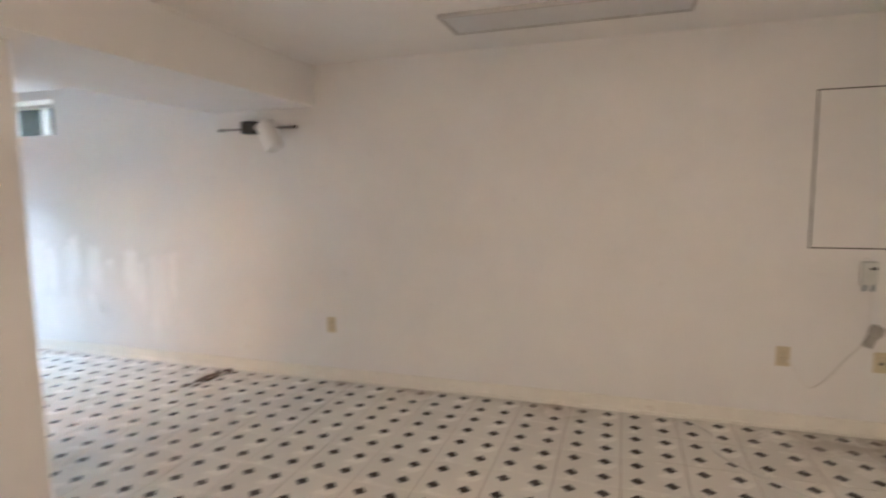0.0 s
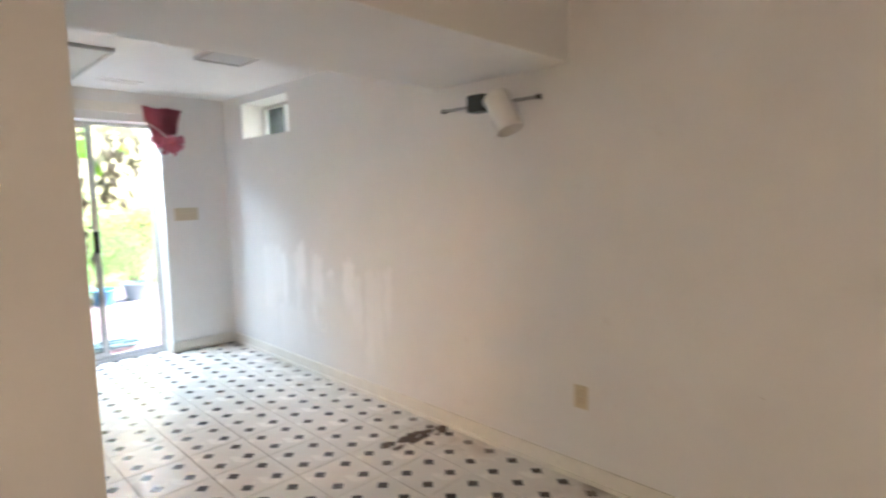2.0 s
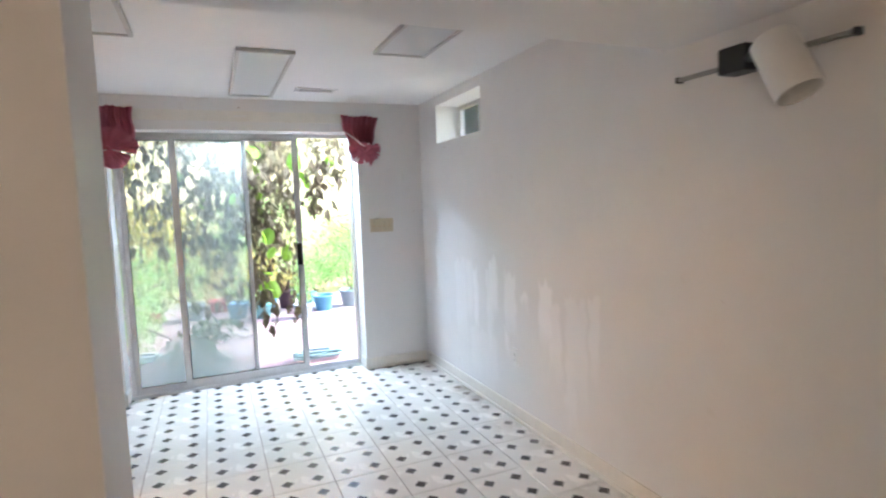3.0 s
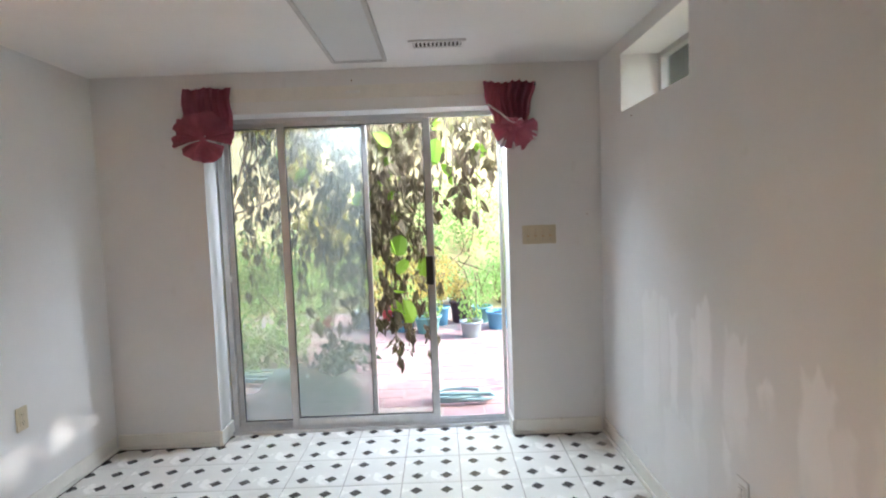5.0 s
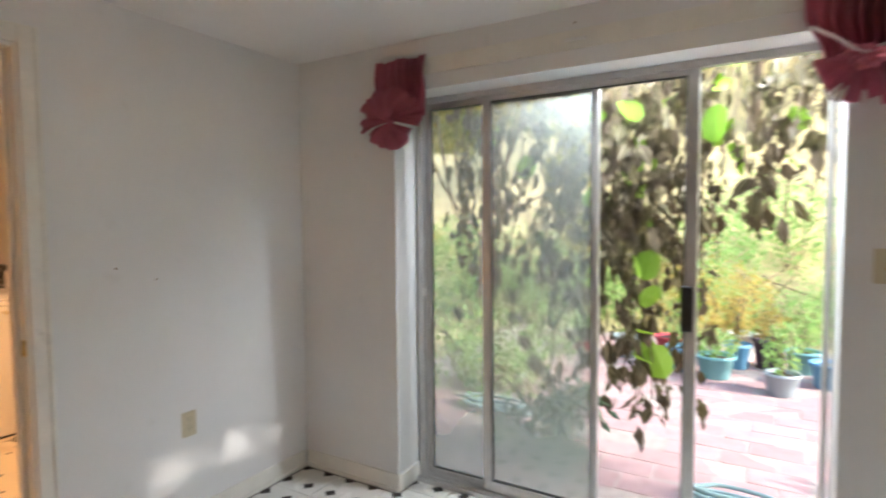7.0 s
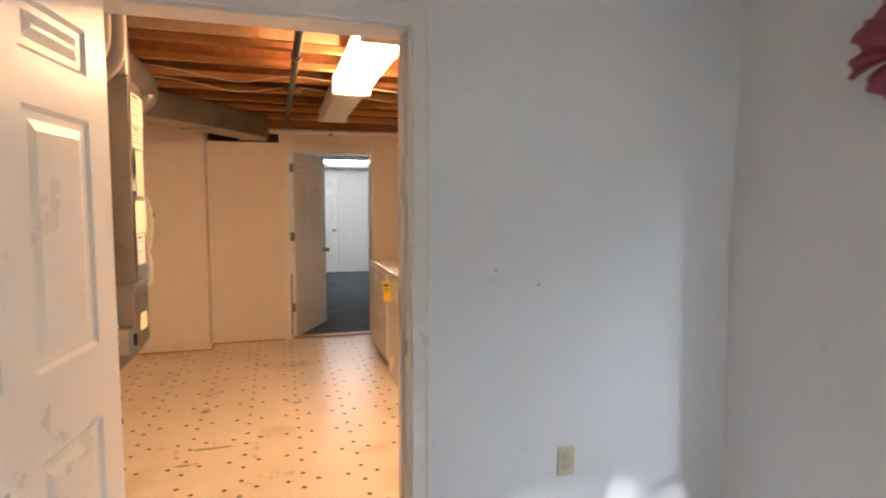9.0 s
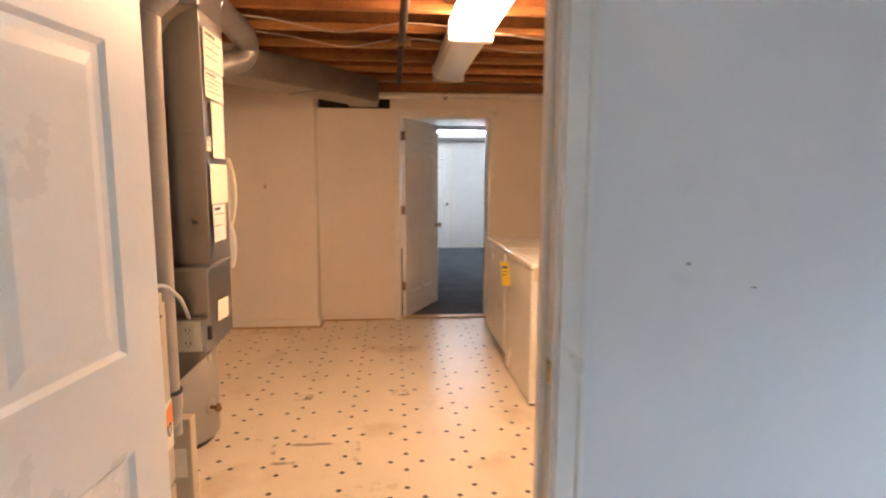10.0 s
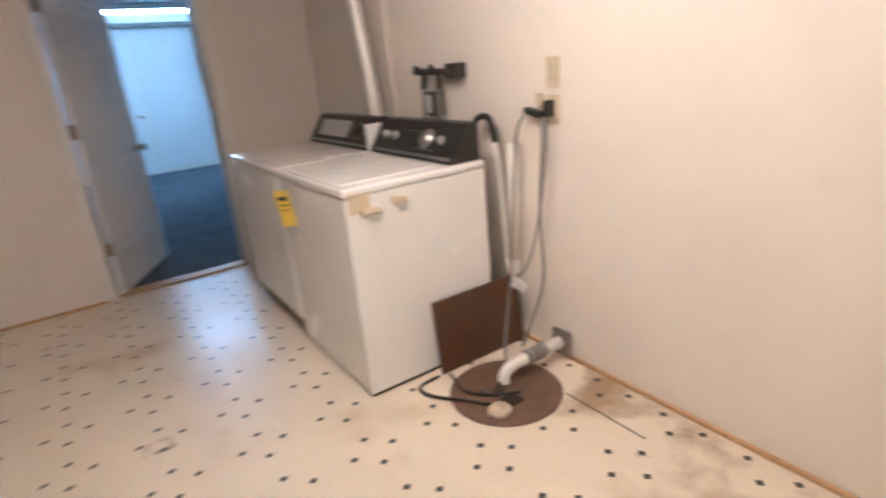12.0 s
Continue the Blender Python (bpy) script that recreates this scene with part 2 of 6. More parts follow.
def plus_vinyl():
    """Yellowed sheet vinyl: four small lozenges round each node of a 0.318 m grid."""
    m = mat("sheet_vinyl", (0.79, 0.705, 0.555), 0.34, vary=0.06, scale=2.0, bump=0.05, fine=60)
    x, y, z, vec = coords(m)
    u = math_node(m, "ABSOLUTE", math_node(m, "WRAP", math_node(m, "ADD", x, 0.39), 0.159, -0.159))
    v = math_node(m, "ABSOLUTE", math_node(m, "WRAP", math_node(m, "SUBTRACT", y, 4.137), 0.159, -0.159))
    d1 = math_node(m, "ADD", math_node(m, "ABSOLUTE", math_node(m, "SUBTRACT", u, 0.0795)), v)
    d2 = math_node(m, "ADD", math_node(m, "ABSOLUTE", math_node(m, "SUBTRACT", v, 0.0795)), u)
    mask = smooth(m, math_node(m, "MINIMUM", d1, d2), 0.0178, 0.0150)
    st = smooth(m, noise_at(m, vec, 1.9, 6.0), 0.56, 0.74)
    over(m, math_node(m, "MULTIPLY", st, 0.55), (0.50, 0.36, 0.18))
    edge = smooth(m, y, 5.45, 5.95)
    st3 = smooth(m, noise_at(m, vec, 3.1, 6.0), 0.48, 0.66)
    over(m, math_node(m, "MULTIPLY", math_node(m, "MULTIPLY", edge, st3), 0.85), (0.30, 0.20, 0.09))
    st2 = smooth(m, noise_at(m, vec, 5.0, 8.0, (1.0, 2.6, 1)), 0.68, 0.76)
    over(m, math_node(m, "MULTIPLY", st2, 0.45), (0.16, 0.11, 0.08))
    # scuffed outline where something stood
    for x0, x1, y0, y1 in ((-0.63, -0.41, 3.74, 4.21), (-1.32, -1.22, 3.72, 3.86), (-1.35, -1.25, 4.38, 4.50)):
        ax = math_node(m, "SUBTRACT", math_node(m, "ABSOLUTE", math_node(m, "SUBTRACT", x, (x0 + x1) / 2)), (x1 - x0) / 2)
        ay = math_node(m, "SUBTRACT", math_node(m, "ABSOLUTE", math_node(m, "SUBTRACT", y, (y0 + y1) / 2)), (y1 - y0) / 2)
        ring = smooth(m, math_node(m, "ABSOLUTE", math_node(m, "ADD", math_node(m, "MAXIMUM", ax, ay), math_node(m, "MULTIPLY", noise_at(m, vec, 14.0), 0.03))), 0.022, 0.006)
        worn = smooth(m, noise_at(m, vec, 9.0, 4.0), 0.46, 0.62)
        over(m, math_node(m, "MULTIPLY", math_node(m, "MULTIPLY", ring, worn), 0.75), (0.20, 0.13, 0.08))
    over(m, mask, (0.045, 0.04, 0.035))
    return m


TILE = diamond_tiles()
SHEET = plus_vinyl()


def emitting(name, color, strength):
    m = bpy.data.materials.new(name)
    m.use_nodes = True
    b = m.node_tree.nodes["Principled BSDF"]
    b.inputs["Base Color"].default_value = (0.85, 0.85, 0.83, 1)
    b.inputs["Emission Color"].default_value = (*color, 1)
    b.inputs["Emission Strength"].default_value = strength
    return m


LIT_WARM = emitting("lit_warm_diffuser", (1.0, 0.55, 0.25), 5.2)
LIT_COOL = emitting("lit_cool_diffuser", (1.0, 0.98, 0.90), 9.0)


def glassy(name, rough, fog, tint=(1, 1, 1)):
    """Window glass: a thin pane that lets light through, with gloss by Fresnel; fog adds a milky film."""
    m = bpy.data.materials.new(name)
    m.use_nodes = True
    n, l = m.node_tree.nodes, m.node_tree.links
    n.remove(n["Principled BSDF"])
    out = n["Material Output"]
    tr = n.new("ShaderNodeBsdfTransparent")
    tr.inputs["Color"].default_value = (*tint, 1)
    gl = n.new("ShaderNodeBsdfGlossy")
    gl.inputs["Roughness"].default_value = 0.03
    fr = n.new("ShaderNodeFresnel")
    fr.inputs["IOR"].default_value = 1.45
    mix = n.new("ShaderNodeMixShader")
    l.new(fr.outputs["Fac"], mix.inputs["Fac"])
    if fog:
        tl = n.new("ShaderNodeBsdfTranslucent")
        tl.inputs["Color"].default_value = (0.46, 0.52, 0.49, 1)
        fm = n.new("ShaderNodeMixShader")
        tc = n.new("ShaderNodeTexCoord")
        no = n.new("ShaderNodeTexNoise")
        no.inputs["Scale"].default_value = 2.2
        no.inputs["Detail"].default_value = 4.0
        l.new(tc.outputs["Object"], no.inputs["Vector"])
        sep = n.new("ShaderNodeSeparateXYZ")
        l.new(tc.outputs["Object"], sep.inputs[0])
        low = n.new("ShaderNodeMapRange")
        low.inputs["From Min"].default_value, low.inputs["From Max"].default_value = 1.55, 0.1
        low.inputs["To Min"].default_value, low.inputs["To Max"].default_value = fog * 0.5, fog * 1.7
        l.new(sep.outputs[2], low.inputs["Value"])
        mu = n.new("ShaderNodeMath")
        mu.operation = "MULTIPLY"
        rg = n.new("ShaderNodeMapRange")
        rg.inputs["From Min"].default_value, rg.inputs["From Max"].default_value = 0.3, 0.7
        rg.inputs["To Min"].default_value, rg.inputs["To Max"].default_value = 0.85, 1.15
        l.new(no.outputs["Fac"], rg.inputs["Value"])
        l.new(low.outputs["Result"], mu.inputs[0])
        l.new(rg.outputs["Result"], mu.inputs[1])
        l.new(mu.outputs[0], fm.inputs["Fac"])
        l.new(tr.outputs[0], fm.inputs[1])
        l.new(tl.outputs[0], fm.inputs[2])
        l.new(fm.outputs[0], mix.inputs[1])
    else:
        l.new(tr.outputs[0], mix.inputs[1])
    l.new(gl.outputs[0], mix.inputs[2])
    l.new(mix.outputs[0], out.inputs["Surface"])
    return m


GLASS = glassy("clear_glass", 0.02, 0.0)
FOGGED = glassy("fogged_glass", 0.02, 0.28)
FROST = glassy("hazy_glass", 0.02, 0.10)


def leafy(name, color, color2, thin=0.45):
    """Leaf: diffuse with light shining through, each leaf its own shade."""
    m = bpy.data.materials.new(name)
    m.use_nodes = True
    n, l = m.node_tree.nodes, m.node_tree.links
    b = n["Principled BSDF"]
    b.inputs["Roughness"].default_value = 0.6
    geo = n.new("ShaderNodeNewGeometry")
    mix = n.new("ShaderNodeMix")
    mix.data_type = "RGBA"
    l.new(geo.outputs["Random Per Island"], mix.inputs["Factor"])
    mix.inputs["A"].default_value = (*color, 1)
    mix.inputs["B"].default_value = (*color2, 1)
    l.new(mix.outputs["Result"], b.inputs["Base Color"])
    tl = n.new("ShaderNodeBsdfTranslucent")
    l.new(mix.outputs["Result"], tl.inputs["Color"])
    ms = n.new("ShaderNodeMixShader")
    ms.inputs["Fac"].default_value = thin
    l.new(b.outputs[0], ms.inputs[1])
    l.new(tl.outputs[0], ms.inputs[2])
    l.new(ms.outputs[0], n["Material Output"].inputs["Surface"])
    return m


LEAF_GREEN = leafy("green_leaf", (0.16, 0.34, 0.025), (0.30, 0.50, 0.05), 0.7)
LEAF_DRY = leafy("dried_brown_leaf", (0.085, 0.055, 0.032), (0.135, 0.115, 0.05), 0.25)
LEAF_SHRUB = leafy("shrub_leaf", (0.20, 0.38, 0.10), (0.40, 0.54, 0.20), 0.6)
LEAF_YELLOW = leafy("yellowed_leaf", (0.40, 0.31, 0.08), (0.60, 0.46, 0.15), 0.65)
# darker version of the shrub leaf, with the plant's shade put into its colour
LEAF_SHADED = leafy("shaded_leaf", (0.045, 0.11, 0.055), (0.09, 0.18, 0.09), 0.35)
LEAF_TREE = leafy("tree_leaf", (0.26, 0.28, 0.06), (0.48, 0.40, 0.11), 0.65)
BARK = mat("bark", (0.14, 0.10, 0.07), 0.9, vary=0.3, scale=12, bump=0.6, fine=40)
STEM = mat("vine_stem", (0.13, 0.09, 0.05), 0.8, vary=0.2)
EARTH = mat("dry_grass_ground", (0.46, 0.37, 0.18), 0.95, vary=0.35, scale=1.5, bump=0.5, fine=30)
PAVER = mat("pink_paver", (0.36, 0.225, 0.22), 0.85, vary=0.12, scale=7, bump=0.4, fine=90, random_tint=0.12)
MORTAR = mat("sandy_joint", (0.36, 0.29, 0.26), 0.95, vary=0.2, scale=12, bump=0.4)
STUCCO = mat("exterior_siding", (0.55, 0.52, 0.47), 0.8, vary=0.08, scale=3, bump=0.3)
BLUEP = mat("blue_plastic_pot", (0.10, 0.27, 0.44), 0.4, vary=0.08)
TEALP = mat("teal_plastic", (0.15, 0.36, 0.38), 0.4, vary=0.1)
GREYP = mat("grey_plastic_pot", (0.26, 0.31, 0.34), 0.5, vary=0.1)
REDP = mat("red_plastic_pot", (0.55, 0.06, 0.08), 0.4, vary=0.08)
PURPLEP = mat("dark_purple_pot", (0.08, 0.04, 0.06), 0.5, vary=0.1)
HOSEP = mat("faded_teal_hose", (0.27, 0.40, 0.41), 0.5, vary=0.12)
ADAPT = mat("grubby_grey_plastic", (0.36, 0.34, 0.30), 0.5, vary=0.1)
PALEP = mat("pale_grey_plastic", (0.60, 0.61, 0.58), 0.4, vary=0.08)
SOIL = mat("potting_soil", (0.05, 0.035, 0.025), 0.95, vary=0.3, scale=30, bump=0.6)

# ---- building helpers ----
def bm_box(bm, x0, x1, y0, y1, z0, z1, bevel=0.0):
    vs = [bm.verts.new((x, y, z)) for z in (z0, z1) for y in (y0, y1) for x in (x0, x1)]
    fs = [bm.faces.new([vs[i] for i in q]) for q in ((0, 2, 3, 1), (4, 5, 7, 6), (0, 1, 5, 4), (2, 6, 7, 3), (0, 4, 6, 2), (1, 3, 7, 5))]
    if bevel:
        es = list({e for f in fs for e in f.edges})
        bmesh.ops.bevel(bm, geom=es, offset=bevel, segments=2, profile=0.5, affect="EDGES")
    return bm


def boxes(*rows, bevel=0.0):
    bm = bmesh.new()
    for r in rows:
        bm_box(bm, *r, bevel=bevel)
    return bm


def bm_cyl(bm, a, b, r0, r1=None, seg=20, caps=True):
    a, b = Vector(a), Vector(b)
    r1 = r0 if r1 is None else r1
    q = (b - a).to_track_quat("Z", "Y")
    rings = []
    for p, r in ((a, r0), (b, r1)):
        rings.append([bm.verts.new(p + q @ Vector((r * math.cos(2 * math.pi * i / seg), r * math.sin(2 * math.pi * i / seg), 0))) for i in range(seg)])
    for i in range(seg):
        f = bm.faces.new((rings[0][i], rings[0][(i + 1) % seg], rings[1][(i + 1) % seg], rings[1][i]))
        f.smooth = True
    if caps:
        bm.faces.new(list(reversed(rings[0])))
        bm.faces.new(rings[1])
    return bm


def cyl(a, b, r0, r1=None, seg=20):
    return bm_cyl(bmesh.new(), a, b, r0, r1, seg)


def bm_lathe(bm, base, axis, profile, seg=28, close=True):
    """Profile rows (radius, height) turned about the axis through base."""
    base = Vector(base)
    q = Vector(axis).to_track_quat("Z", "Y")
    rings = []
    for r, h in profile:
        rings.append([bm.verts.new(base + q @ Vector((r * math.cos(2 * math.pi * i / seg), r * math.sin(2 * math.pi * i / seg), h))) for i in range(seg)])
    for k in range(len(rings) - 1):
        for i in range(seg):
            f = bm.faces.new((rings[k][i], rings[k][(i + 1) % seg], rings[k + 1][(i + 1) % seg], rings[k + 1][i]))
            f.smooth = True
    if close:
        bm.faces.new(list(reversed(rings[0])))
        bm.faces.new(rings[-1])
    return bm


def lathe(base, axis, profile, seg=28, close=True):
    return bm_lathe(bmesh.new(), base, axis, profile, seg, close)


def spline(points, steps=8):
    """Points along a smooth line through the given ones."""
    p = [Vector(q) for q in points]
    p = [p[0] * 2 - p[1]] + p + [p[-1] * 2 - p[-2]]
    out = []
    for i in range(1, len(p) - 2):
        for s in range(steps):
            t = s / steps
            a, b, c, d = p[i - 1], p[i], p[i + 1], p[i + 2]
            out.append(0.5 * ((2 * b) + (c - a) * t + (2 * a - 5 * b + 4 * c - d) * t * t + (3 * b - a - 3 * c + d) * t ** 3))
    out.append(p[-2])
    return out


def bm_tube(bm, points, r, seg=8, steps=8, ripple=0.0):
    path = spline(points, steps)
    last = None
    for i, p in enumerate(path):
        d = (path[min(i + 1, len(path) - 1)] - path[max(i - 1, 0)]).normalized()
        q = d.to_track_quat("Z", "Y")
        rr = r * (1 + ripple * (i % 2))
        ring = [bm.verts.new(p + q @ Vector((rr * math.cos(2 * math.pi * k / seg), rr * math.sin(2 * math.pi * k / seg), 0))) for k in range(seg)]
        if last:
            best = min(range(seg), key=lambda o: sum((ring[(k + o) % seg].co - last[k].co).length for k in range(0, seg, 2)))
            ring = ring[best:] + ring[:best]
            for k in range(seg):
                f = bm.faces.new((last[k], last[(k + 1) % seg], ring[(k + 1) % seg], ring[k]))
                f.smooth = True
        else:
            bm.faces.new(list(reversed(ring)))
        last = ring
    bm.faces.new(last)
    return bm


def tube(points, r, seg=8, steps=8, ripple=0.0):
    return bm_tube(bmesh.new(), points, r, seg, steps, ripple)


def mesh_of(name, bm):
    bmesh.ops.recalc_face_normals(bm, faces=bm.faces)
    me = bpy.data.meshes.new(name)
    bm.to_mesh(me)
    bm.free()
    return me


BASE = {}


def thing(name, base, label, category, group="", kind=""):
    """An Empty at the thing's base, that its parts hang from."""
    ob = new(name)
    ob.empty_display_size = 0.05
    ob.location = base
    BASE[ob.name] = Vector(base)
    return tagged(ob, label, category, group, kind)


def part(name, bm, material, parent, label=""):
    """One mesh object, given in world places, under a thing or a part."""
    ob = new(name, mesh_of(name, bm))
    ob.data.materials.append(material)
    ob.parent = parent
    if parent.name in BASE:
        ob.matrix_parent_inverse = Matrix.Translation(-BASE[parent.name])
    return tagged(ob, label)


def solid(name, bm, material, label, category, group="", kind=""):
    """A thing of one mesh."""
    ob = new(name, mesh_of(name, bm))
    ob.data.materials.append(material)
    return tagged(ob, label, category, group, kind)


def structure(name, bm, material, label, category):
    return solid(name, bm, material, label, category, kind="structure")


def wall_x(x0, x1, y0, y1, z0, z1, holes=()):
    """Boxes of a wall that runs along y, with holes (ya, yb, za, zb)."""
    rows, ys = [], sorted({y0, y1, *(h[0] for h in holes), *(h[1] for h in holes)})
    for a, b in zip(ys, ys[1:]):
        hs = sorted((h[2], h[3]) for h in holes if h[0] <= a and h[1] >= b)
        z = z0
        for lo, hi in hs:
            if lo > z:
                rows.append((x0, x1, a, b, z, lo))
            z = hi
        if z < z1:
            rows.append((x0, x1, a, b, z, z1))
    return boxes(*rows)


def wall_y(y0, y1, x0, x1, z0, z1, holes=()):
    rows, xs = [], sorted({x0, x1, *(h[0] for h in holes), *(h[1] for h in holes)})
    for a, b in zip(xs, xs[1:]):
        hs = sorted((h[2], h[3]) for h in holes if h[0] <= a and h[1] >= b)
        z = z0
        for lo, hi in hs:
            if lo > z:
                rows.append((a, b, y0, y1, z, lo))
            z = hi
        if z < z1:
            rows.append((a, b, y0, y1, z, z1))
    return boxes(*rows)

# ---- the large structure ----
XE, YN, XW, YK = 4.12, 6.15, 1.02, -1.21        # inner faces of the day room and kitchen end
HC, TOP = 2.312, 2.60
UN, UW, UJ, US = 6.10, -3.23, -3.005, 2.50      # inner faces of the utility room

structure("floor", boxes((-1.0, XE, YK, 2.385, -0.12, -0.006), (XW, XE, 2.385, YN, -0.12, -0.006), (1.68, 3.54, YN, 6.40, -0.12, -0.006)), MORTAR, "dirty joint bed under the cream vinyl tiles", "floor")
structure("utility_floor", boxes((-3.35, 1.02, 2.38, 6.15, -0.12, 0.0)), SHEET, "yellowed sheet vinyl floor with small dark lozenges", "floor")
structure("far_floor", boxes((-9.1, -3.35, 2.9, 8.6, -0.12, 0.004)), CARPET, "worn slate grey carpet", "floor")

structure("wall_east", wall_x(XE, 4.40, -1.33, 6.40, 0, TOP, [(4.955, 5.76, 1.93, 2.235)]), PATCHW, "off-white painted wall with paler patches and scuffs", "wall")
structure("wall_north", wall_y(YN, 6.40, 0.90, XE, 0, TOP, [(1.68, 3.54, 0, 2.065)]), WALL, "off-white painted wall round the sliding door", "wall")
structure("wall_south", boxes((-1.0, XE, -1.33, YK, 0, TOP)), WALL, "off-white painted end wall", "wall")
structure("wall_hall", boxes((-1.12, -1.0, -1.33, 2.5, 0, TOP)), WALL, "plain off-white hallway wall", "wall")
structure("partition", boxes((0.90, 2.16, 2.55, 2.82, 0, TOP), (-1.0, 0.90, 2.385, US, 0, TOP)), WALL, "off-white painted partition with a square end", "wall")
structure("wall_west", wall_x(0.90, XW, 2.82, YN, 0, TOP, [(3.765, 4.789, 0, 2.07)]), WALL, "off-white painted wall with a doorway to the utility room", "wall")
structure("soffit", boxes((0.90, XE, 2.385, 2.55, 2.02, TOP), (2.16, XE, 2.55, 3.255, 2.02, TOP), (XW, 2.16, 2.82, 3.255, 2.02, TOP)), CEIL, "boxed-in painted soffit across the ceiling", "soffit")
structure("ceiling", boxes((-1.0, XE, YK, 2.385, HC, TOP), (XW, XE, 3.255, YN, HC, TOP)), CEIL, "flat white painted ceiling", "ceiling")
structure("utility_wall_north", boxes((-3.35, 0.90, UN, 6.40, 0, TOP)), UWALL, "cream painted wall with brown stains", "wall")
structure("utility_wall_west", wall_x(-3.35, UW, 3.67, UN, 0, TOP, [(4.47, 5.36, 0, 2.05), (3.67, 4.375, 2.11, 2.215)]), UWALL, "cream painted wall with a gap below the joists", "wall")
# added near-black sheet that makes the wall gap look unlit
structure("gap_shade_sheet", boxes((-3.349, -3.330, 3.672, 4.373, 2.112, 2.213)), VOID, "near-black sheet standing for the shade in the wall gap", "wall")
structure("utility_wall_jog", boxes((-3.35, UJ, 2.38, 3.67, 0, 2.30)), UWALL, "cream painted wall that stands forward", "wall")
structure("utility_wall_south", boxes((-3.35, 0.90, 2.38, US - 0.004, 0, TOP)), UWALL, "cream painted wall behind the furnace", "wall")
structure("far_wall_east", wall_x(-3.47, -3.352, 2.9, 8.6, 0, TOP, [(4.47, 5.36, 0, 2.05)]), WALL, "white painted wall with a doorway", "wall")
structure("far_wall_west", boxes((-9.12, -9.0, 2.9, 8.6, 0, TOP)), WALL, "white painted wall", "wall")
structure("far_wall_north", boxes((-9.12, -3.35, 8.6, 8.72, 0, TOP)), WALL, "white painted wall", "wall")
structure("far_wall_south", boxes((-9.12, -3.47, 2.78, 2.9, 0, TOP)), WALL, "white painted wall", "wall")
structure("far_ceiling", boxes((-9.0, -3.47, 2.9, 8.6, 2.34, TOP), (-9.0, -8.3, 2.9, 8.6, 2.20, 2.34)), CEIL, "white painted ceiling with a boxed edge", "ceiling")
structure("utility_ceiling", boxes((-3.35, 0.90, 2.38, UN, 2.565, TOP)), PLY, "bare plywood subfloor above the joists", "ceiling")
structure("roof", boxes((-9.3, 4.6, -1.5, 6.55, 2.605, 2.95)), STUCCO, "plain closed storey above the rooms", "roof")

solid("ceiling_beam", boxes((-3.20, -3.06, 3.70, UN, 2.235, 2.333), bevel=0.004), PINEW, "dark timber beam under the joist ends", "beam")


def trim_run(name, rows, material, label, category="baseboard"):
    return structure(name, boxes(*rows, bevel=min(0.003, 0.25 * min(r[5] - r[4] for r in rows))), material, label, category)


BH = 0.095
trim_run("baseboard", [(XE - 0.013, XE - 0.001, YK + 0.014, YN - 0.014, 0.001, BH), (XE - 0.024, XE - 0.013, YK + 0.014, YN - 0.014, 0.001, 0.022)], TRIM, "scuffed cream baseboard along the long wall")
trim_run("baseboard", [(XW + 0.014, 1.68, YN - 0.013, YN - 0.001, 0.001, BH), (XW + 0.014, 1.68, YN - 0.024, YN - 0.013, 0.001, 0.022), (3.54, XE - 0.026, YN - 0.013, YN - 0.001, 0.001, BH), (3.54, XE - 0.026, YN - 0.024, YN - 0.013, 0.001, 0.022), (1.681, 1.693, YN - 0.013, 6.33, 0.001, BH), (3.527, 3.539, YN - 0.013, 6.33, 0.001, BH)], TRIM, "stained cream baseboard beside the sliding door")
trim_run("baseboard", [(XW + 0.001, XW + 0.013, 4.866, YN - 0.026, 0.001, BH), (XW + 0.013, XW + 0.024, 4.866, YN - 0.026, 0.001, 0.022)], TRIM, "scuffed cream baseboard beside the doorway")
trim_run("baseboard", [(2.7, XE - 0.026, YK + 0.001, YK + 0.013, 0.001, BH)], TRIM, "cream baseboard on the end wall")
trim_run("baseboard", [(UJ + 0.001, UJ + 0.012, 2.51, 3.682, 0.012, 0.085), (UW + 0.001, UJ, 3.671, 3.682, 0.012, 0.085)], TRIM, "cream baseboard on the forward wall")
trim_run("trim", [(UJ + 0.012, UJ + 0.028, 2.51, 3.70, 0.001, 0.018), (UW + 0.001, UJ + 0.01, 3.684, 3.70, 0.001, 0.018), (UW + 0.001, UW + 0.017, 3.70, 4.41, 0.001, 0.018), (UW + 0.001, UW + 0.017, 5.425, UN - 0.02, 0.001, 0.018), (UW + 0.001, 0.88, UN - 0.017, UN - 0.001, 0.001, 0.020)], OAK, "bare oak quarter-round along the utility walls", "trim")
trim_run("trim", [(0.905, 1.015, 3.810, 4.756, 0.001, 0.012)], OAK, "worn wooden threshold strip", "threshold")
trim_run("trim", [(-3.36, -3.24, 4.475, 5.355, 0.005, 0.016)], OAK, "wooden threshold strip under the far doorway", "threshold")


trim_run("vinyl_seam", [(-0.49, -0.11, 5.873, 5.879, 0.0004, 0.0022)], VOID, "thin dark open seam in the sheet vinyl", "trim")
trim_run("floor_gap", [(XW + 0.026, 1.692, YN - 0.030, YN - 0.0245, 0.0008, 0.004), (XW + 0.0245, XW + 0.030, 4.87, YN - 0.031, 0.0008, 0.004), (3.528, XE - 0.03, YN - 0.029, YN - 0.0245, 0.0008, 0.004), (1.6935, 1.698, YN - 0.024, 6.29, 0.0008, 0.004)], BLACKBROWN, "thin dark strip between baseboard and tiles", "trim")


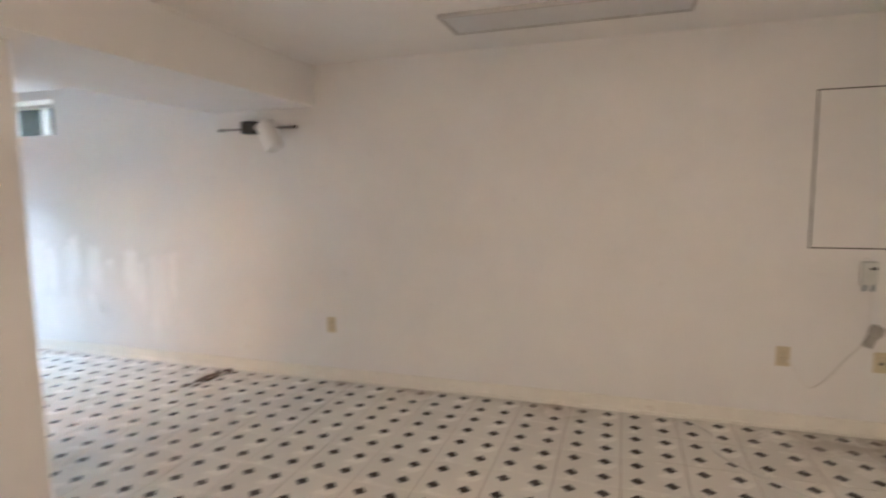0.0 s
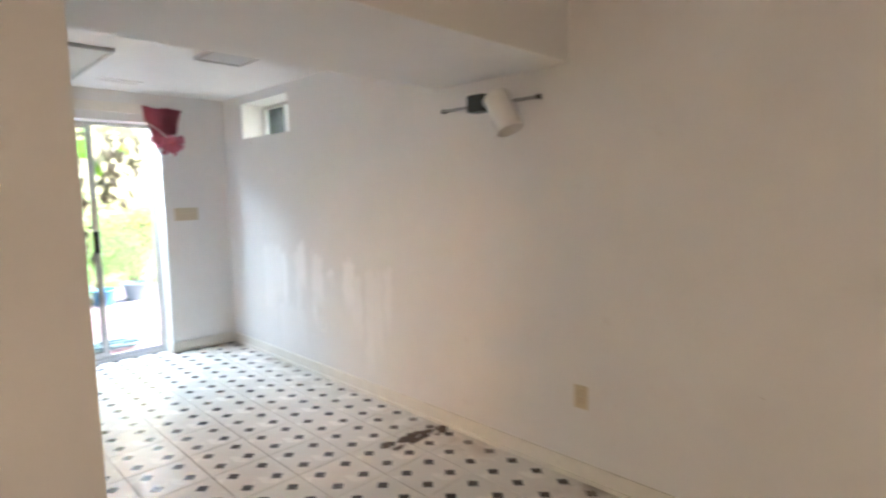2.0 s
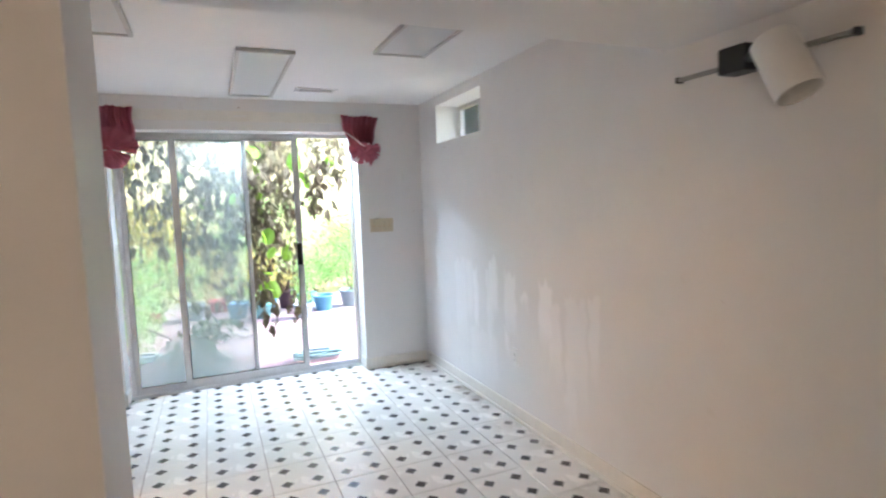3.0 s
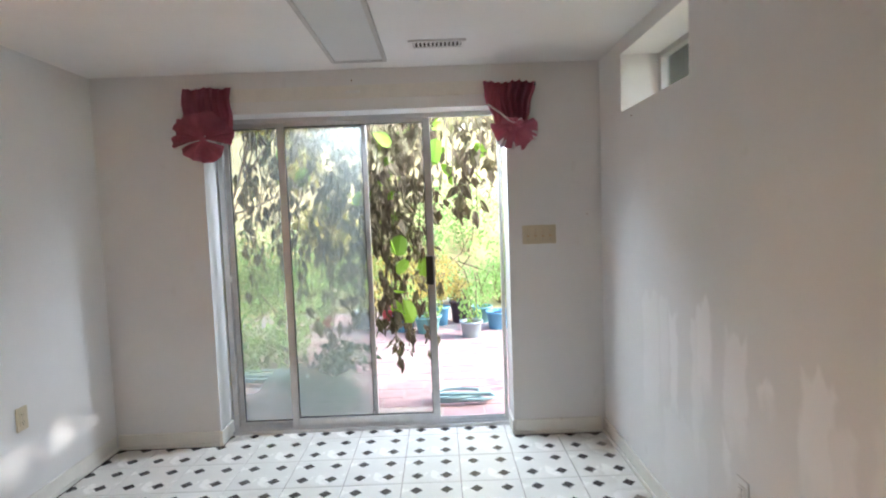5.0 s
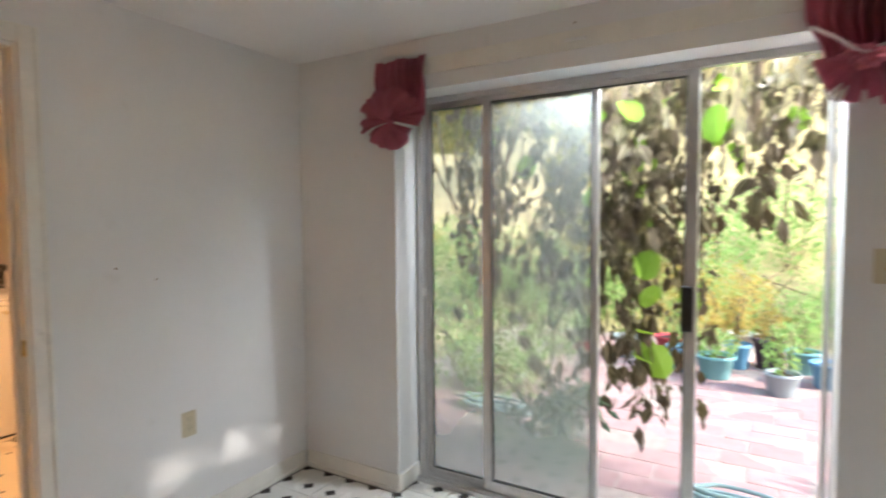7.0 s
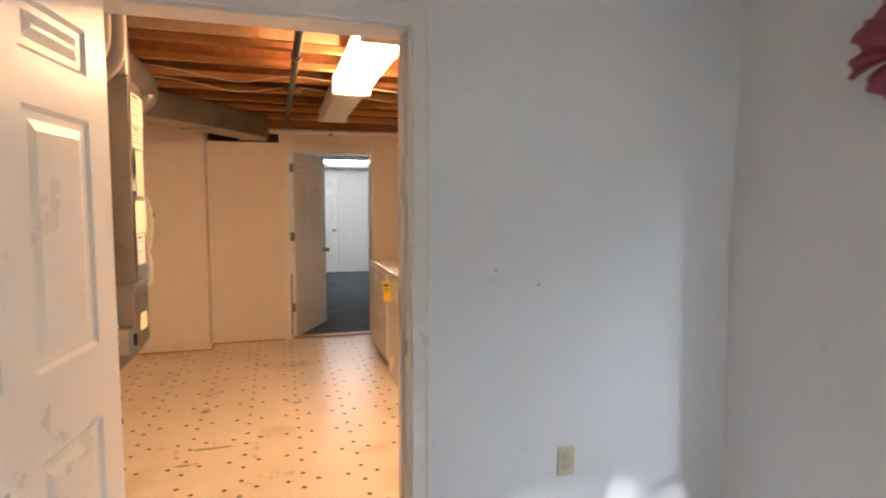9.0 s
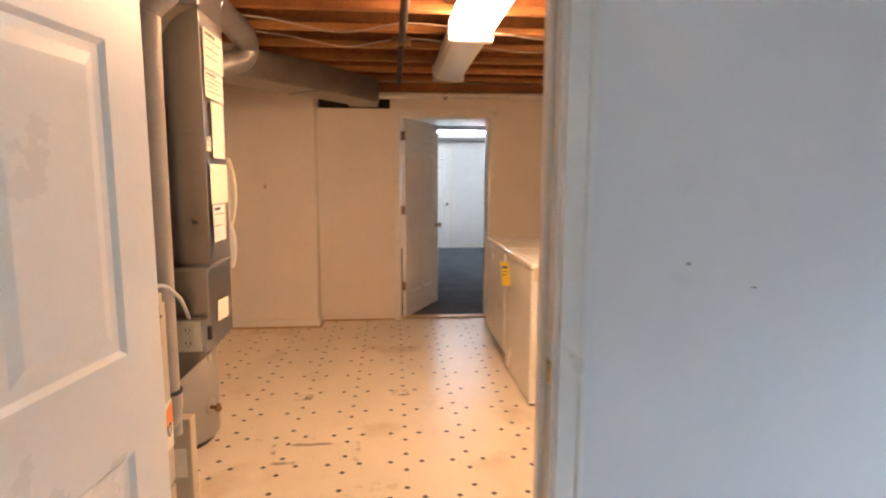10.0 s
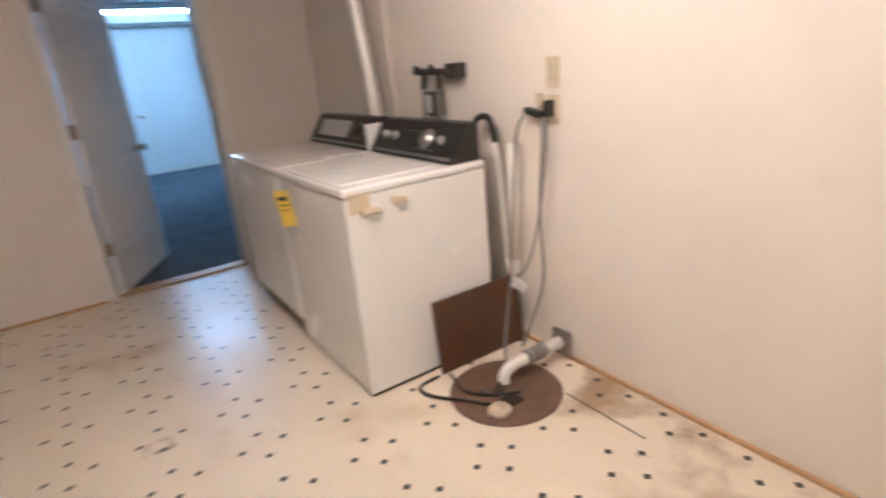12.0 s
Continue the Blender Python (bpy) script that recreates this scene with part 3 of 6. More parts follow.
# ---- doors ----
def six_panel_leaf(width, height, thick):
    """A moulded six-panel door leaf along +x from its hinge edge, its faces at y 0 and -thick."""
    st, mid = 0.118, 0.115
    pw = (width - 2 * st - mid) / 2
    cols = ((st, st + pw), (st + pw + mid, width - st))
    rows = ((0.24, 0.875), (1.078, 1.68), (1.795, height - 0.12))
    bm = bmesh.new()
    xs = sorted({0, width, *[c for p in cols for c in p]})
    zs = sorted({0, height, *[c for p in rows for c in p]})
    for face_y, s in ((0.0, 1), (-thick, -1)):
        for xa, xb in zip(xs, xs[1:]):
            for za, zb in zip(zs, zs[1:]):
                if (xa, xb) in cols and (za, zb) in rows:
                    steps = ((0, 0), (0.012, -0.008), (0.030, -0.008), (0.055, -0.002))
                    prev = None
                    for ins, dep in steps:
                        ring = [bm.verts.new((x, face_y + s * dep, z)) for x, z in ((xa + ins, za + ins), (xb - ins, za + ins), (xb - ins, zb - ins), (xa + ins, zb - ins))]
                        if prev:
                            for i in range(4):
                                bm.faces.new((prev[i], prev[(i + 1) % 4], ring[(i + 1) % 4], ring[i]))
                        prev = ring
                    bm.faces.new(prev)
                else:
                    bm.faces.new([bm.verts.new(p) for p in ((xa, face_y, za), (xb, face_y, za), (xb, face_y, zb), (xa, face_y, zb))])
    for q in (((0, 0, 0), (0, -thick, 0), (0, -thick, height), (0, 0, height)), ((width, 0, 0), (width, -thick, 0), (width, -thick, height), (width, 0, height)),
              ((0, 0, 0), (width, 0, 0), (width, -thick, 0), (0, -thick, 0)), ((0, 0, height), (width, 0, height), (width, -thick, height), (0, -thick, height))):
        bm.faces.new([bm.verts.new(p) for p in q])
    bmesh.ops.remove_doubles(bm, verts=bm.verts, dist=0.0004)
    return bm


def turned(bm, m):
    bmesh.ops.transform(bm, matrix=m, verts=bm.verts)
    return bm


def knob_bm(at, way):
    return lathe(at, way, [(0.030, 0), (0.031, 0.004), (0.024, 0.008), (0.011, 0.012), (0.010, 0.030), (0.019, 0.036), (0.027, 0.046), (0.028, 0.056), (0.022, 0.065), (0.008, 0.069)], 24)


def hinged_door(name, hinge, angle, width, height, label, knob_mat, hinge_mat, knob=True, z0=0.012, side=0.006):
    """A leaf hung at the point hinge and turned by angle degrees from +x."""
    m = pose(hinge[0], hinge[1], z0, 0, 0, angle)
    ob = thing(name, (hinge[0], hinge[1], 0), label, "door", kind="structure")
    leaf = part("leaf", turned(six_panel_leaf(width, height, 0.035), m), DOORP, ob)
    if knob:
        for s, way in ((0.0, (0, 1, 0)), (-0.035, (0, -1, 0))):
            bm = knob_bm((width - 0.065, s, 0.90), way)
            part("door_knob", turned(bm, m), knob_mat, leaf, "round metal door knob")
        part("latch", turned(boxes((width - 0.001, width + 0.002, -0.030, -0.005, 0.87, 0.93), (width, width + 0.009, -0.024, -0.011, 0.89, 0.91)), m), knob_mat, leaf, "metal latch plate")
    for z in (0.28, 1.06, 1.80):
        hb = boxes((-0.003, 0.0015, -0.034, -0.001, z, z + 0.09))
        bm_cyl(hb, (-0.006, side, z), (-0.006, side, z + 0.09), 0.006, seg=10)
        part("hinge", turned(hb, m), hinge_mat, leaf, "small metal hinge")
    return ob


hinged_door("door_1", (1.03, 3.888), -8.0, 0.95, 2.035, "white six-panel door standing wide open", BRASS, BRASS, side=-0.041)
hinged_door("door_2", (-3.30, 4.49), 153.0, 0.86, 2.025, "white six-panel door half open into the carpeted room", BRONZE, BRONZE)
hinged_door("door_3", (-8.995, 4.78), 90.0, 0.78, 2.02, "white six-panel door, closed, in the far wall", BRONZE, BRONZE)


def casing(name, rows, label):
    return structure(name, boxes(*rows, bevel=0.004), TRIM, label, "trim")


# doorway to the utility room: jamb boards and casing
casing("door_jamb", [(0.895, 1.025, 4.774, 4.792, 0.0, 2.07), (0.963, 1.025, 3.763, 3.836, 0.0, 2.07), (0.895, 1.025, 3.836, 4.774, 2.052, 2.072), (0.94, 0.978, 4.757, 4.774, 0.0, 2.05)], "white door jamb with stop beads")
casing("door_trim", [(XW + 0.001, XW + 0.016, 4.786, 4.852, 0.0, 2.135), (XW + 0.001, XW + 0.016, 3.737, 3.802, 0.0, 2.135), (XW + 0.001, XW + 0.016, 3.802, 4.786, 2.066, 2.135), (XW + 0.001, XW + 0.021, 4.836, 4.852, 0.0, 2.135)], "white door casing with chipped paint")
casing("door_trim", [(0.884, 0.899, 4.786, 4.852, 0.0, 2.135), (0.884, 0.899, 3.700, 3.764, 0.0, 2.135), (0.884, 0.899, 3.764, 4.786, 2.066, 2.135)], "cream door casing on the utility side")
strike = thing("strike_plate", (0.99, 4.772, 0.98), "brass strike plate on the door jamb", "strike plate")
part("plate", boxes((0.982, 1.018, 4.7715, 4.7745, 0.945, 1.005), bevel=0.0008), BRASS, strike)
part("screw", cyl((1.0, 4.773, 0.953), (1.0, 4.770, 0.953), 0.003, seg=8), BRONZE, strike)
part("screw", cyl((1.0, 4.773, 0.997), (1.0, 4.770, 0.997), 0.003, seg=8), BRONZE, strike)
casing("door_jamb", [(-3.475, -3.225, 4.455, 4.473, 0.0, 2.05), (-3.475, -3.225, 5.357, 5.375, 0.0, 2.05), (-3.475, -3.225, 4.473, 5.357, 2.032, 2.052)], "cream door jamb")
casing("door_trim", [(UW + 0.001, UW + 0.016, 4.405, 4.462, 0.0, 2.115), (UW + 0.001, UW + 0.016, 5.368, 5.425, 0.0, 2.115), (UW + 0.001, UW + 0.016, 4.462, 5.368, 2.045, 2.115)], "cream door casing round the far doorway")
casing("door_trim", [(-8.999, -8.984, 4.70, 4.765, 0.004, 2.10), (-8.999, -8.984, 5.575, 5.64, 0.004, 2.10), (-8.999, -8.984, 4.765, 5.575, 2.04, 2.10)], "white door casing on the far wall")
trim_run("baseboard", [(-8.999, -8.986, 5.64, 8.6, 0.004, 0.09), (-8.999, -8.986, 2.9, 4.70, 0.004, 0.09)], TRIM, "white baseboard on the far wall")

# ---- sliding glass door ----
sd = thing("sliding_glass_door", (2.61, 6.36, 0), "aluminium sliding glass door standing partly open, one pane fogged", "door")
part("outer_frame", boxes((1.693, 1.725, 6.335, 6.40, 0.0, 2.065), (3.508, 3.527, 6.335, 6.40, 0.0, 2.065), (1.725, 3.508, 6.335, 6.40, 2.045, 2.064), bevel=0.002), ALU, sd)
sill = part("sill_track", boxes((1.693, 3.527, 6.30, 6.40, 0.0, 0.022), (1.725, 3.508, 6.345, 6.350, 0.022, 0.045), (1.725, 3.508, 6.380, 6.386, 0.022, 0.045), (1.725, 3.508, 6.318, 6.323, 0.022, 0.034), bevel=0.0012), ALU, sd, "worn aluminium sill with tracks")
part("head_track", boxes((1.725, 3.508, 6.318, 6.335, 2.035, 2.064), bevel=0.002), ALU, sd)


def pane_panel(name, x0, x1, y, glass, label, wide=0.045, bottom=0.075):
    p = part(name, boxes((x0, x0 + wide, y - 0.014, y + 0.014, 0.030, 2.050), (x1 - wide, x1, y - 0.014, y + 0.014, 0.030, 2.050),
                         (x0 + wide, x1 - wide, y - 0.014, y + 0.014, 0.030, bottom), (x0 + wide, x1 - wide, y - 0.014, y + 0.014, 2.012, 2.050), bevel=0.003), ALU, sd)
    g = part("pane", boxes((x0 + wide, x1 - wide, y - 0.003, y + 0.003, bottom, 2.012)), glass, p, label)
    g.visible_shadow = False
    part("gasket", boxes((x0 + wide, x0 + wide + 0.005, y - 0.008, y + 0.008, bottom, 2.012), (x1 - wide - 0.005, x1 - wide, y - 0.008, y + 0.008, bottom, 2.012), (x0 + wide + 0.005, x1 - wide - 0.005, y - 0.008, y + 0.008, 2.006, 2.012), (x0 + wide + 0.005, x1 - wide - 0.005, y - 0.008, y + 0.008, bottom, bottom + 0.006)), BLACKP, p, "black glazing gasket")
    return p


pane_panel("fixed_panel", 1.725, 2.655, 6.383, FOGGED, "fogged glass pane", 0.03, 0.06)
slide = pane_panel("sliding_panel", 2.083, 3.072, 6.348, GLASS, "clear glass pane", 0.046, 0.085)
part("handle", boxes((3.014, 3.062, 6.305, 6.334, 0.955, 1.145), bevel=0.006), BLACKP, slide, "black plastic pull handle")
part("latch", boxes((1.727, 1.737, 6.325, 6.345, 1.02, 1.06), bevel=0.002), WHITEP, sd)

# ---- small high window ----
w = thing("window_1", (4.30, 5.36, 1.93), "small high sliding window in a deep white reveal", "window", kind="structure")
part("window_frame", boxes((4.325, 4.375, 4.955, 4.985, 1.93, 2.235), (4.325, 4.375, 5.73, 5.76, 1.93, 2.235), (4.325, 4.375, 4.985, 5.73, 1.93, 1.957), (4.325, 4.375, 4.985, 5.73, 2.207, 2.235), (4.318, 4.360, 5.335, 5.375, 1.957, 2.207), bevel=0.002), ALU, w)
for ya, yb, xx in ((4.985, 5.345, 4.342), (5.365, 5.73, 4.358)):
    g = part("pane", boxes((xx - 0.002, xx + 0.002, ya, yb, 1.957, 2.207)), FROST, w)
    g.visible_shadow = False


# ---- ceiling fixtures ----
def flat_light(name, x0, x1, y0, y1, z, label, lit=None, group=""):
    ob = thing(name, ((x0 + x1) / 2, (y0 + y1) / 2, z), label, "ceiling light", group)
    f = 0.022
    part("frame", boxes((x0, x0 + f, y0, y1, z - 0.024, z - 0.001), (x1 - f, x1, y0, y1, z - 0.024, z - 0.001), (x0 + f, x1 - f, y0, y0 + f, z - 0.024, z - 0.001), (x0 + f, x1 - f, y1 - f, y1, z - 0.024, z - 0.001), bevel=0.004), FRAMEG, ob)
    part("diffuser", boxes((x0 + f, x1 - f, y0 + f, y1 - f, z - 0.016, z - 0.010)), lit or DIFF, ob, "prismatic plastic diffuser")
    return ob


flat_light("ceiling_light", 2.535, 2.848, 4.70, 5.935, HC, "unlit flat fluorescent panel near the sliding door", group="day room panels")
flat_light("ceiling_light", 3.262, 3.575, 3.36, 4.595, HC, "unlit flat fluorescent panel by the long wall", group="day room panels")
flat_light("ceiling_light", 1.755, 2.068, 3.36, 4.595, HC, "unlit flat fluorescent panel by the doorway", group="day room panels")
flat_light("ceiling_light", 3.345, 3.680, -0.06, 1.185, HC, "unlit flat fluorescent panel in the kitchen end", group="day room panels")

vent = thing("ceiling_vent", (3.13, 5.70, HC), "white slotted ceiling air vent", "vent")
part("frame", boxes((2.985, 3.285, 5.635, 5.655, HC - 0.010, HC - 0.001), (2.985, 3.285, 5.745, 5.765, HC - 0.010, HC - 0.001), (2.985, 3.008, 5.655, 5.745, HC - 0.010, HC - 0.001), (3.262, 3.285, 5.655, 5.745, HC - 0.010, HC - 0.001), bevel=0.002), WHITEP, vent)
# flat dark sheet paints the shade between the slats
part("backing", boxes((3.008, 3.262, 5.655, 5.745, HC - 0.003, HC - 0.001)), VOID, vent, "dark sheet standing for the shade behind the slats")
for k in range(12):
    xx = 3.016 + k * 0.0215
    part("slat", turned(boxes((-0.006, 0.006, 5.656, 5.744, -0.001, 0.001)), pose(xx, 0, HC - 0.007, 0, 35, 0)), WHITEP, vent)


# ---- wall plates ----
def plate_pose(at, facing):
    """facing: the way the plate looks out from its wall, as degrees about z; 0 is towards -y."""
    return pose(at[0], at[1], at[2], 0, 0, facing)


def outlet(at, facing, label, material=None, plug=False):
    material = material or IVORY
    ob = thing("wall_outlet", at, label, "outlet", "wall outlets")
    m = plate_pose(at, facing)
    part("cover_plate", turned(boxes((-0.036, 0.036, -0.006, 0.0, -0.058, 0.058), bevel=0.0025), m), material, ob)
    for z in (-0.020, 0.020):
        r = part("receptacle", turned(boxes((-0.017, 0.017, -0.009, -0.005, z - 0.0145, z + 0.0145), bevel=0.003), m), material, ob)
        part("slot", turned(boxes((-0.008, -0.006, -0.0096, -0.0085, z - 0.002, z + 0.008), (0.006, 0.008, -0.0096, -0.0085, z - 0.002, z + 0.007), (-0.002, 0.002, -0.0096, -0.0085, z - 0.010, z - 0.006)), m), INK, r)
    part("screw", turned(cyl((0, -0.005, 0), (0, -0.0075, 0), 0.003, seg=8), m), STEEL, ob)
    return ob


outlet((XE - 0.001, 2.303, 0.423), 270, "ivory duplex outlet low on the long wall")
outlet((XE - 0.001, 4.567, 0.420), 270, "ivory duplex outlet low on the patchy wall", WHITEP)
outlet((XE - 0.001, -0.644, 0.434), 270, "ivory duplex outlet with a white cord plugged in")
jack = outlet((XE - 0.001, -1.119, 0.436), 270, "ivory wall jack low beside the corner")
part("jack_hole", cyl((XE - 0.008, -1.119, 0.432), (XE - 0.0125, -1.119, 0.432), 0.010, seg=14), INK, jack, "dark round hole")
outlet((XW + 0.001, 5.40, 0.49), 90, "ivory duplex outlet beside the doorway")
outlet((-0.745, UN - 0.001, 1.262), 0, "ivory duplex outlet above the sump")
outlet((-0.745, UN - 0.001, 1.115), 0, "ivory duplex outlet with a black plug above the sump")


def switches(at, facing, count, label):
    ob = thing("switch_plate", at, label, "light switch")
    m = plate_pose(at, facing)
    half = 0.023 * count + 0.012
    part("cover_plate", turned(boxes((-half, half, -0.006, 0.0, -0.058, 0.058), bevel=0.0025), m), IVORY, ob)
    for k in range(count):
        x = (k - (count - 1) / 2) * 0.046
        part("toggle", turned(boxes((x - 0.005, x + 0.005, -0.018, -0.005, -0.004, 0.012), bevel=0.0015), m), IVORY, ob)
        # the toggle's recess shade is painted as a thin brown plate
        part("toggle_shade", turned(boxes((x - 0.0075, x + 0.0075, -0.0066, -0.0058, -0.013, 0.013)), m), OAK, ob, "thin brown plate standing for the shade round the toggle")
        for z in (-0.030, 0.030):
            part("screw", turned(cyl((x, -0.005, z), (x, -0.0075, z), 0.003, seg=8), m), STEEL, ob)
    return ob


switches((3.728, YN - 0.001, 1.265), 0, 4, "ivory four-gang switch plate beside the sliding door")
hk = thing("wall_hook", (UJ + 0.001, 3.21, 1.36), "small beige hook on the cream wall", "hook")
part("hook_plate", boxes((UJ + 0.001, UJ + 0.005, 3.197, 3.223, 1.335, 1.385), bevel=0.0015), IVORY, hk)
part("prong", tube([(UJ + 0.004, 3.21, 1.355), (UJ + 0.018, 3.21, 1.348), (UJ + 0.022, 3.21, 1.366)], 0.0035, 6), BRONZE, hk)
sw = switches((3.78, YK + 0.001, 1.842), 180, 1, "ivory switch plate high on the end wall with a dark rod")
part("rod", cyl((3.765, YK + 0.006, 1.845), (3.70, YK + 0.060, 1.858), 0.007, seg=10), IRONP, sw, "dark rod stuck in the switch")


# tiles: one object each, cut to the rooms' outlines
PITCH, TX, TY = 0.3135, 2.236, 5.88
ROOMS = ((0.62, XE, YK, 2.385), (0.90, XE, 2.385, 2.55), (2.16, XE, 2.55, 2.82), (XW, XE, 2.82, YN), (1.693, 3.527, YN, 6.30))
tile_meshes = {}


def lay_tiles():
    floor_ob = bpy.data.objects["floor"]
    for rx0, rx1, ry0, ry1 in ROOMS:
        for i in range(math.floor((rx0 - TX) / PITCH), math.ceil((rx1 - TX) / PITCH) + 1):
            for j in range(math.floor((ry0 - TY) / PITCH), math.ceil((ry1 - TY) / PITCH) + 1):
                cx, cy = TX + (i + 0.5) * PITCH, TY + (j + 0.5) * PITCH
                h = PITCH / 2 - 0.0021
                a, b = max(-h, rx0 - cx), min(h, rx1 - cx)
                c, d = max(-h, ry0 - cy), min(h, ry1 - cy)
                if b - a < 0.01 or d - c < 0.01:
                    continue
                key = tuple(round(v, 4) for v in (a, b, c, d))
                if key not in tile_meshes:
                    e = 0.0022
                    v = [(a, c, -0.0058), (b, c, -0.0058), (b, d, -0.0058), (a, d, -0.0058), (a, c, -0.0014), (b, c, -0.0014), (b, d, -0.0014), (a, d, -0.0014),
                         (a + e, c + e, 0), (b - e, c + e, 0), (b - e, d - e, 0), (a + e, d - e, 0)]
                    f = [(8, 9, 10, 11)] + [(k, (k + 1) % 4, 4 + (k + 1) % 4, 4 + k) for k in range(4)] + [(4 + k, 4 + (k + 1) % 4, 8 + (k + 1) % 4, 8 + k) for k in range(4)]
                    me = bpy.data.meshes.new("tile")
                    me.from_pydata(v, [], f)
                    me.materials.append(TILE)
                    tile_meshes[key] = me
                t = new("tile", tile_meshes[key])
                t.location = (cx, cy, 0)
                t.parent = floor_ob


# ---- kitchen end: access panel, phone box, cords ----
ap = thing("access_panel", (XE, -0.945, 1.07), "white painted access panel with a dark gap round it", "panel")
part("gap", boxes((XE - 0.004, XE - 0.001, -1.150, -0.740, 1.065, 1.935)), VOID, ap, "dark gap round the panel")
part("panel_board", boxes((XE - 0.010, XE - 0.0045, -1.143, -0.747, 1.072, 1.928), bevel=0.0015), WALL, ap)
part("latch", boxes((XE - 0.014, XE - 0.009, -1.146, -1.136, 1.42, 1.48), bevel=0.001), STEEL, ap)
pb = thing("phone_box", (XE, -1.03, 0.85), "small white phone junction box on the wall", "phone box")
part("case", boxes((XE - 0.030, XE - 0.001, -1.068, -0.990, 0.868, 1.00), bevel=0.010), PALEP, pb)
for y_ in (-1.05, -1.012):
    part("lead_stub", boxes((XE - 0.024, XE - 0.008, y_ - 0.009, y_ + 0.009, 0.835, 0.872), bevel=0.004), GREYP, pb)
part("hook", tube([(XE - 0.012, -1.03, 1.0), (XE - 0.02, -1.02, 1.02), (XE - 0.012, -1.005, 1.015)], 0.004, 6), WHITEP, pb)
part("badge", boxes((XE - 0.032, XE - 0.030, -1.06, -1.03, 0.955, 0.97)), INK, pb)
part("lead", tube([(XE - 0.02, -1.045, 0.86), (XE - 0.014, -1.05, 0.77), (XE - 0.02, -1.045, 0.67)], 0.003, 6), CORDW, pb, "thin white lead")
ad = thing("plug_adapter", (XE, -1.05, 0.52), "grey plug-in adapter hanging by its cord", "adapter")
part("case", turned(boxes((-0.045, -0.002, -0.036, 0.036, 0.012, 0.078), bevel=0.018), pose(XE - 0.004, -1.06, 0.575, 24, 0, 0)), ADAPT, ad)
part("plug", turned(boxes((-0.034, -0.004, -0.024, 0.024, -0.055, 0.018), bevel=0.008), pose(XE - 0.004, -1.06, 0.575, 24, 0, 0)), ADAPT, ad)
part("cord", tube([(XE - 0.012, -0.66, 0.42), (XE - 0.010, -0.70, 0.37), (XE - 0.008, -0.775, 0.262), (XE - 0.008, -0.86, 0.31), (XE - 0.008, -0.95, 0.44), (XE - 0.014, -1.035, 0.545)], 0.004, 6), CORDW, ad, "looping white cord")
fc = thing("loose_cable", (3.9, -0.35, 0), "thin white cable lying loose on the floor", "cable")
part("cord", tube([(4.06, -0.15, 0.006), (3.90, -0.26, 0.006), (3.70, -0.24, 0.006), (3.52, -0.36, 0.006), (3.30, -0.62, 0.006)], 0.0055, 6), CORDW, fc)

# ---- wall spot lamp on its bar ----
tl = thing("spot_lamp", (4.10, 2.86, 1.885), "white cylinder spot lamp on a dark wall-mounted bar", "wall lamp")
part("bar", boxes((4.088, 4.112, 2.545, 3.19, 1.878, 1.892), bevel=0.002), STEEL, tl, "dull metal track bar")
part("end_cap", boxes((4.086, 4.118, 2.535, 2.548, 1.874, 1.896), bevel=0.001), BLACKP, tl)
part("end_cap", boxes((4.086, 4.118, 3.187, 3.20, 1.874, 1.896), bevel=0.001), BLACKP, tl)
part("bracket", boxes((4.03, 4.118, 2.845, 2.955, 1.845, 1.935), bevel=0.006), BLACKP, tl)
hd = lathe((3.995, 2.728, 1.905), (0.0, -0.46, -0.89), [(0.025, -0.004), (0.062, 0.0), (0.067, 0.006), (0.067, 0.200), (0.064, 0.203), (0.061, 0.200), (0.061, 0.06), (0.02, 0.05)], 32)
head = part("lamp_head", hd, WHITEP, tl, "white cylindrical lamp head")
part("knuckle", cyl((4.05, 2.86, 1.885), (4.02, 2.74, 1.865), 0.016), BLACKP, head)

# marks and small fixings on the walls
for at, r, axis in (((XE - 0.001, 1.52, 0.62), 0.006, (-1, 0, 0)), ((XE - 0.001, 3.0, 1.02), 0.004, (-1, 0, 0)), ((XE - 0.001, 5.60, 1.885), 0.010, (-1, 0, 0)), ((XE - 0.001, 4.35, 2.02), 0.006, (-1, 0, 0)), ((XW + 0.001, 5.10, 1.24), 0.009, (1, 0, 0)),
                    ((XW + 0.001, 5.27, 1.18), 0.007, (1, 0, 0)), ((4.03, YN - 0.001, 1.38), 0.006, (0, -1, 0)), ((2.61, YN - 0.001, 2.245), 0.008, (0, -1, 0)), ((1.58, YN - 0.001, 2.19), 0.007, (0, -1, 0)), ((1.75, 2.384, 1.31), 0.005, (0, -1, 0))):
    hole = thing("wall_anchor", at, "small rusty screw anchor in the painted wall", "screw", "wall anchors")
    part("rim", lathe(at, axis, [(r * 0.55, 0), (r * 0.55, 0.0012), (r * 0.4, 0.002), (r * 0.2, 0.001)], 10), BRONZE, hole)
rod = thing("curtain_rail", (2.6, YN, 2.20), "thin white curtain rail strip over the sliding door", "curtain rail")
part("strip", boxes((1.86, 3.46, YN - 0.006, YN - 0.001, 2.135, 2.215), bevel=0.0015), TRIM, rod)
part("bracket", boxes((2.57, 2.66, YN - 0.014, YN - 0.005, 2.168, 2.182), bevel=0.002), WHITEP, rod)


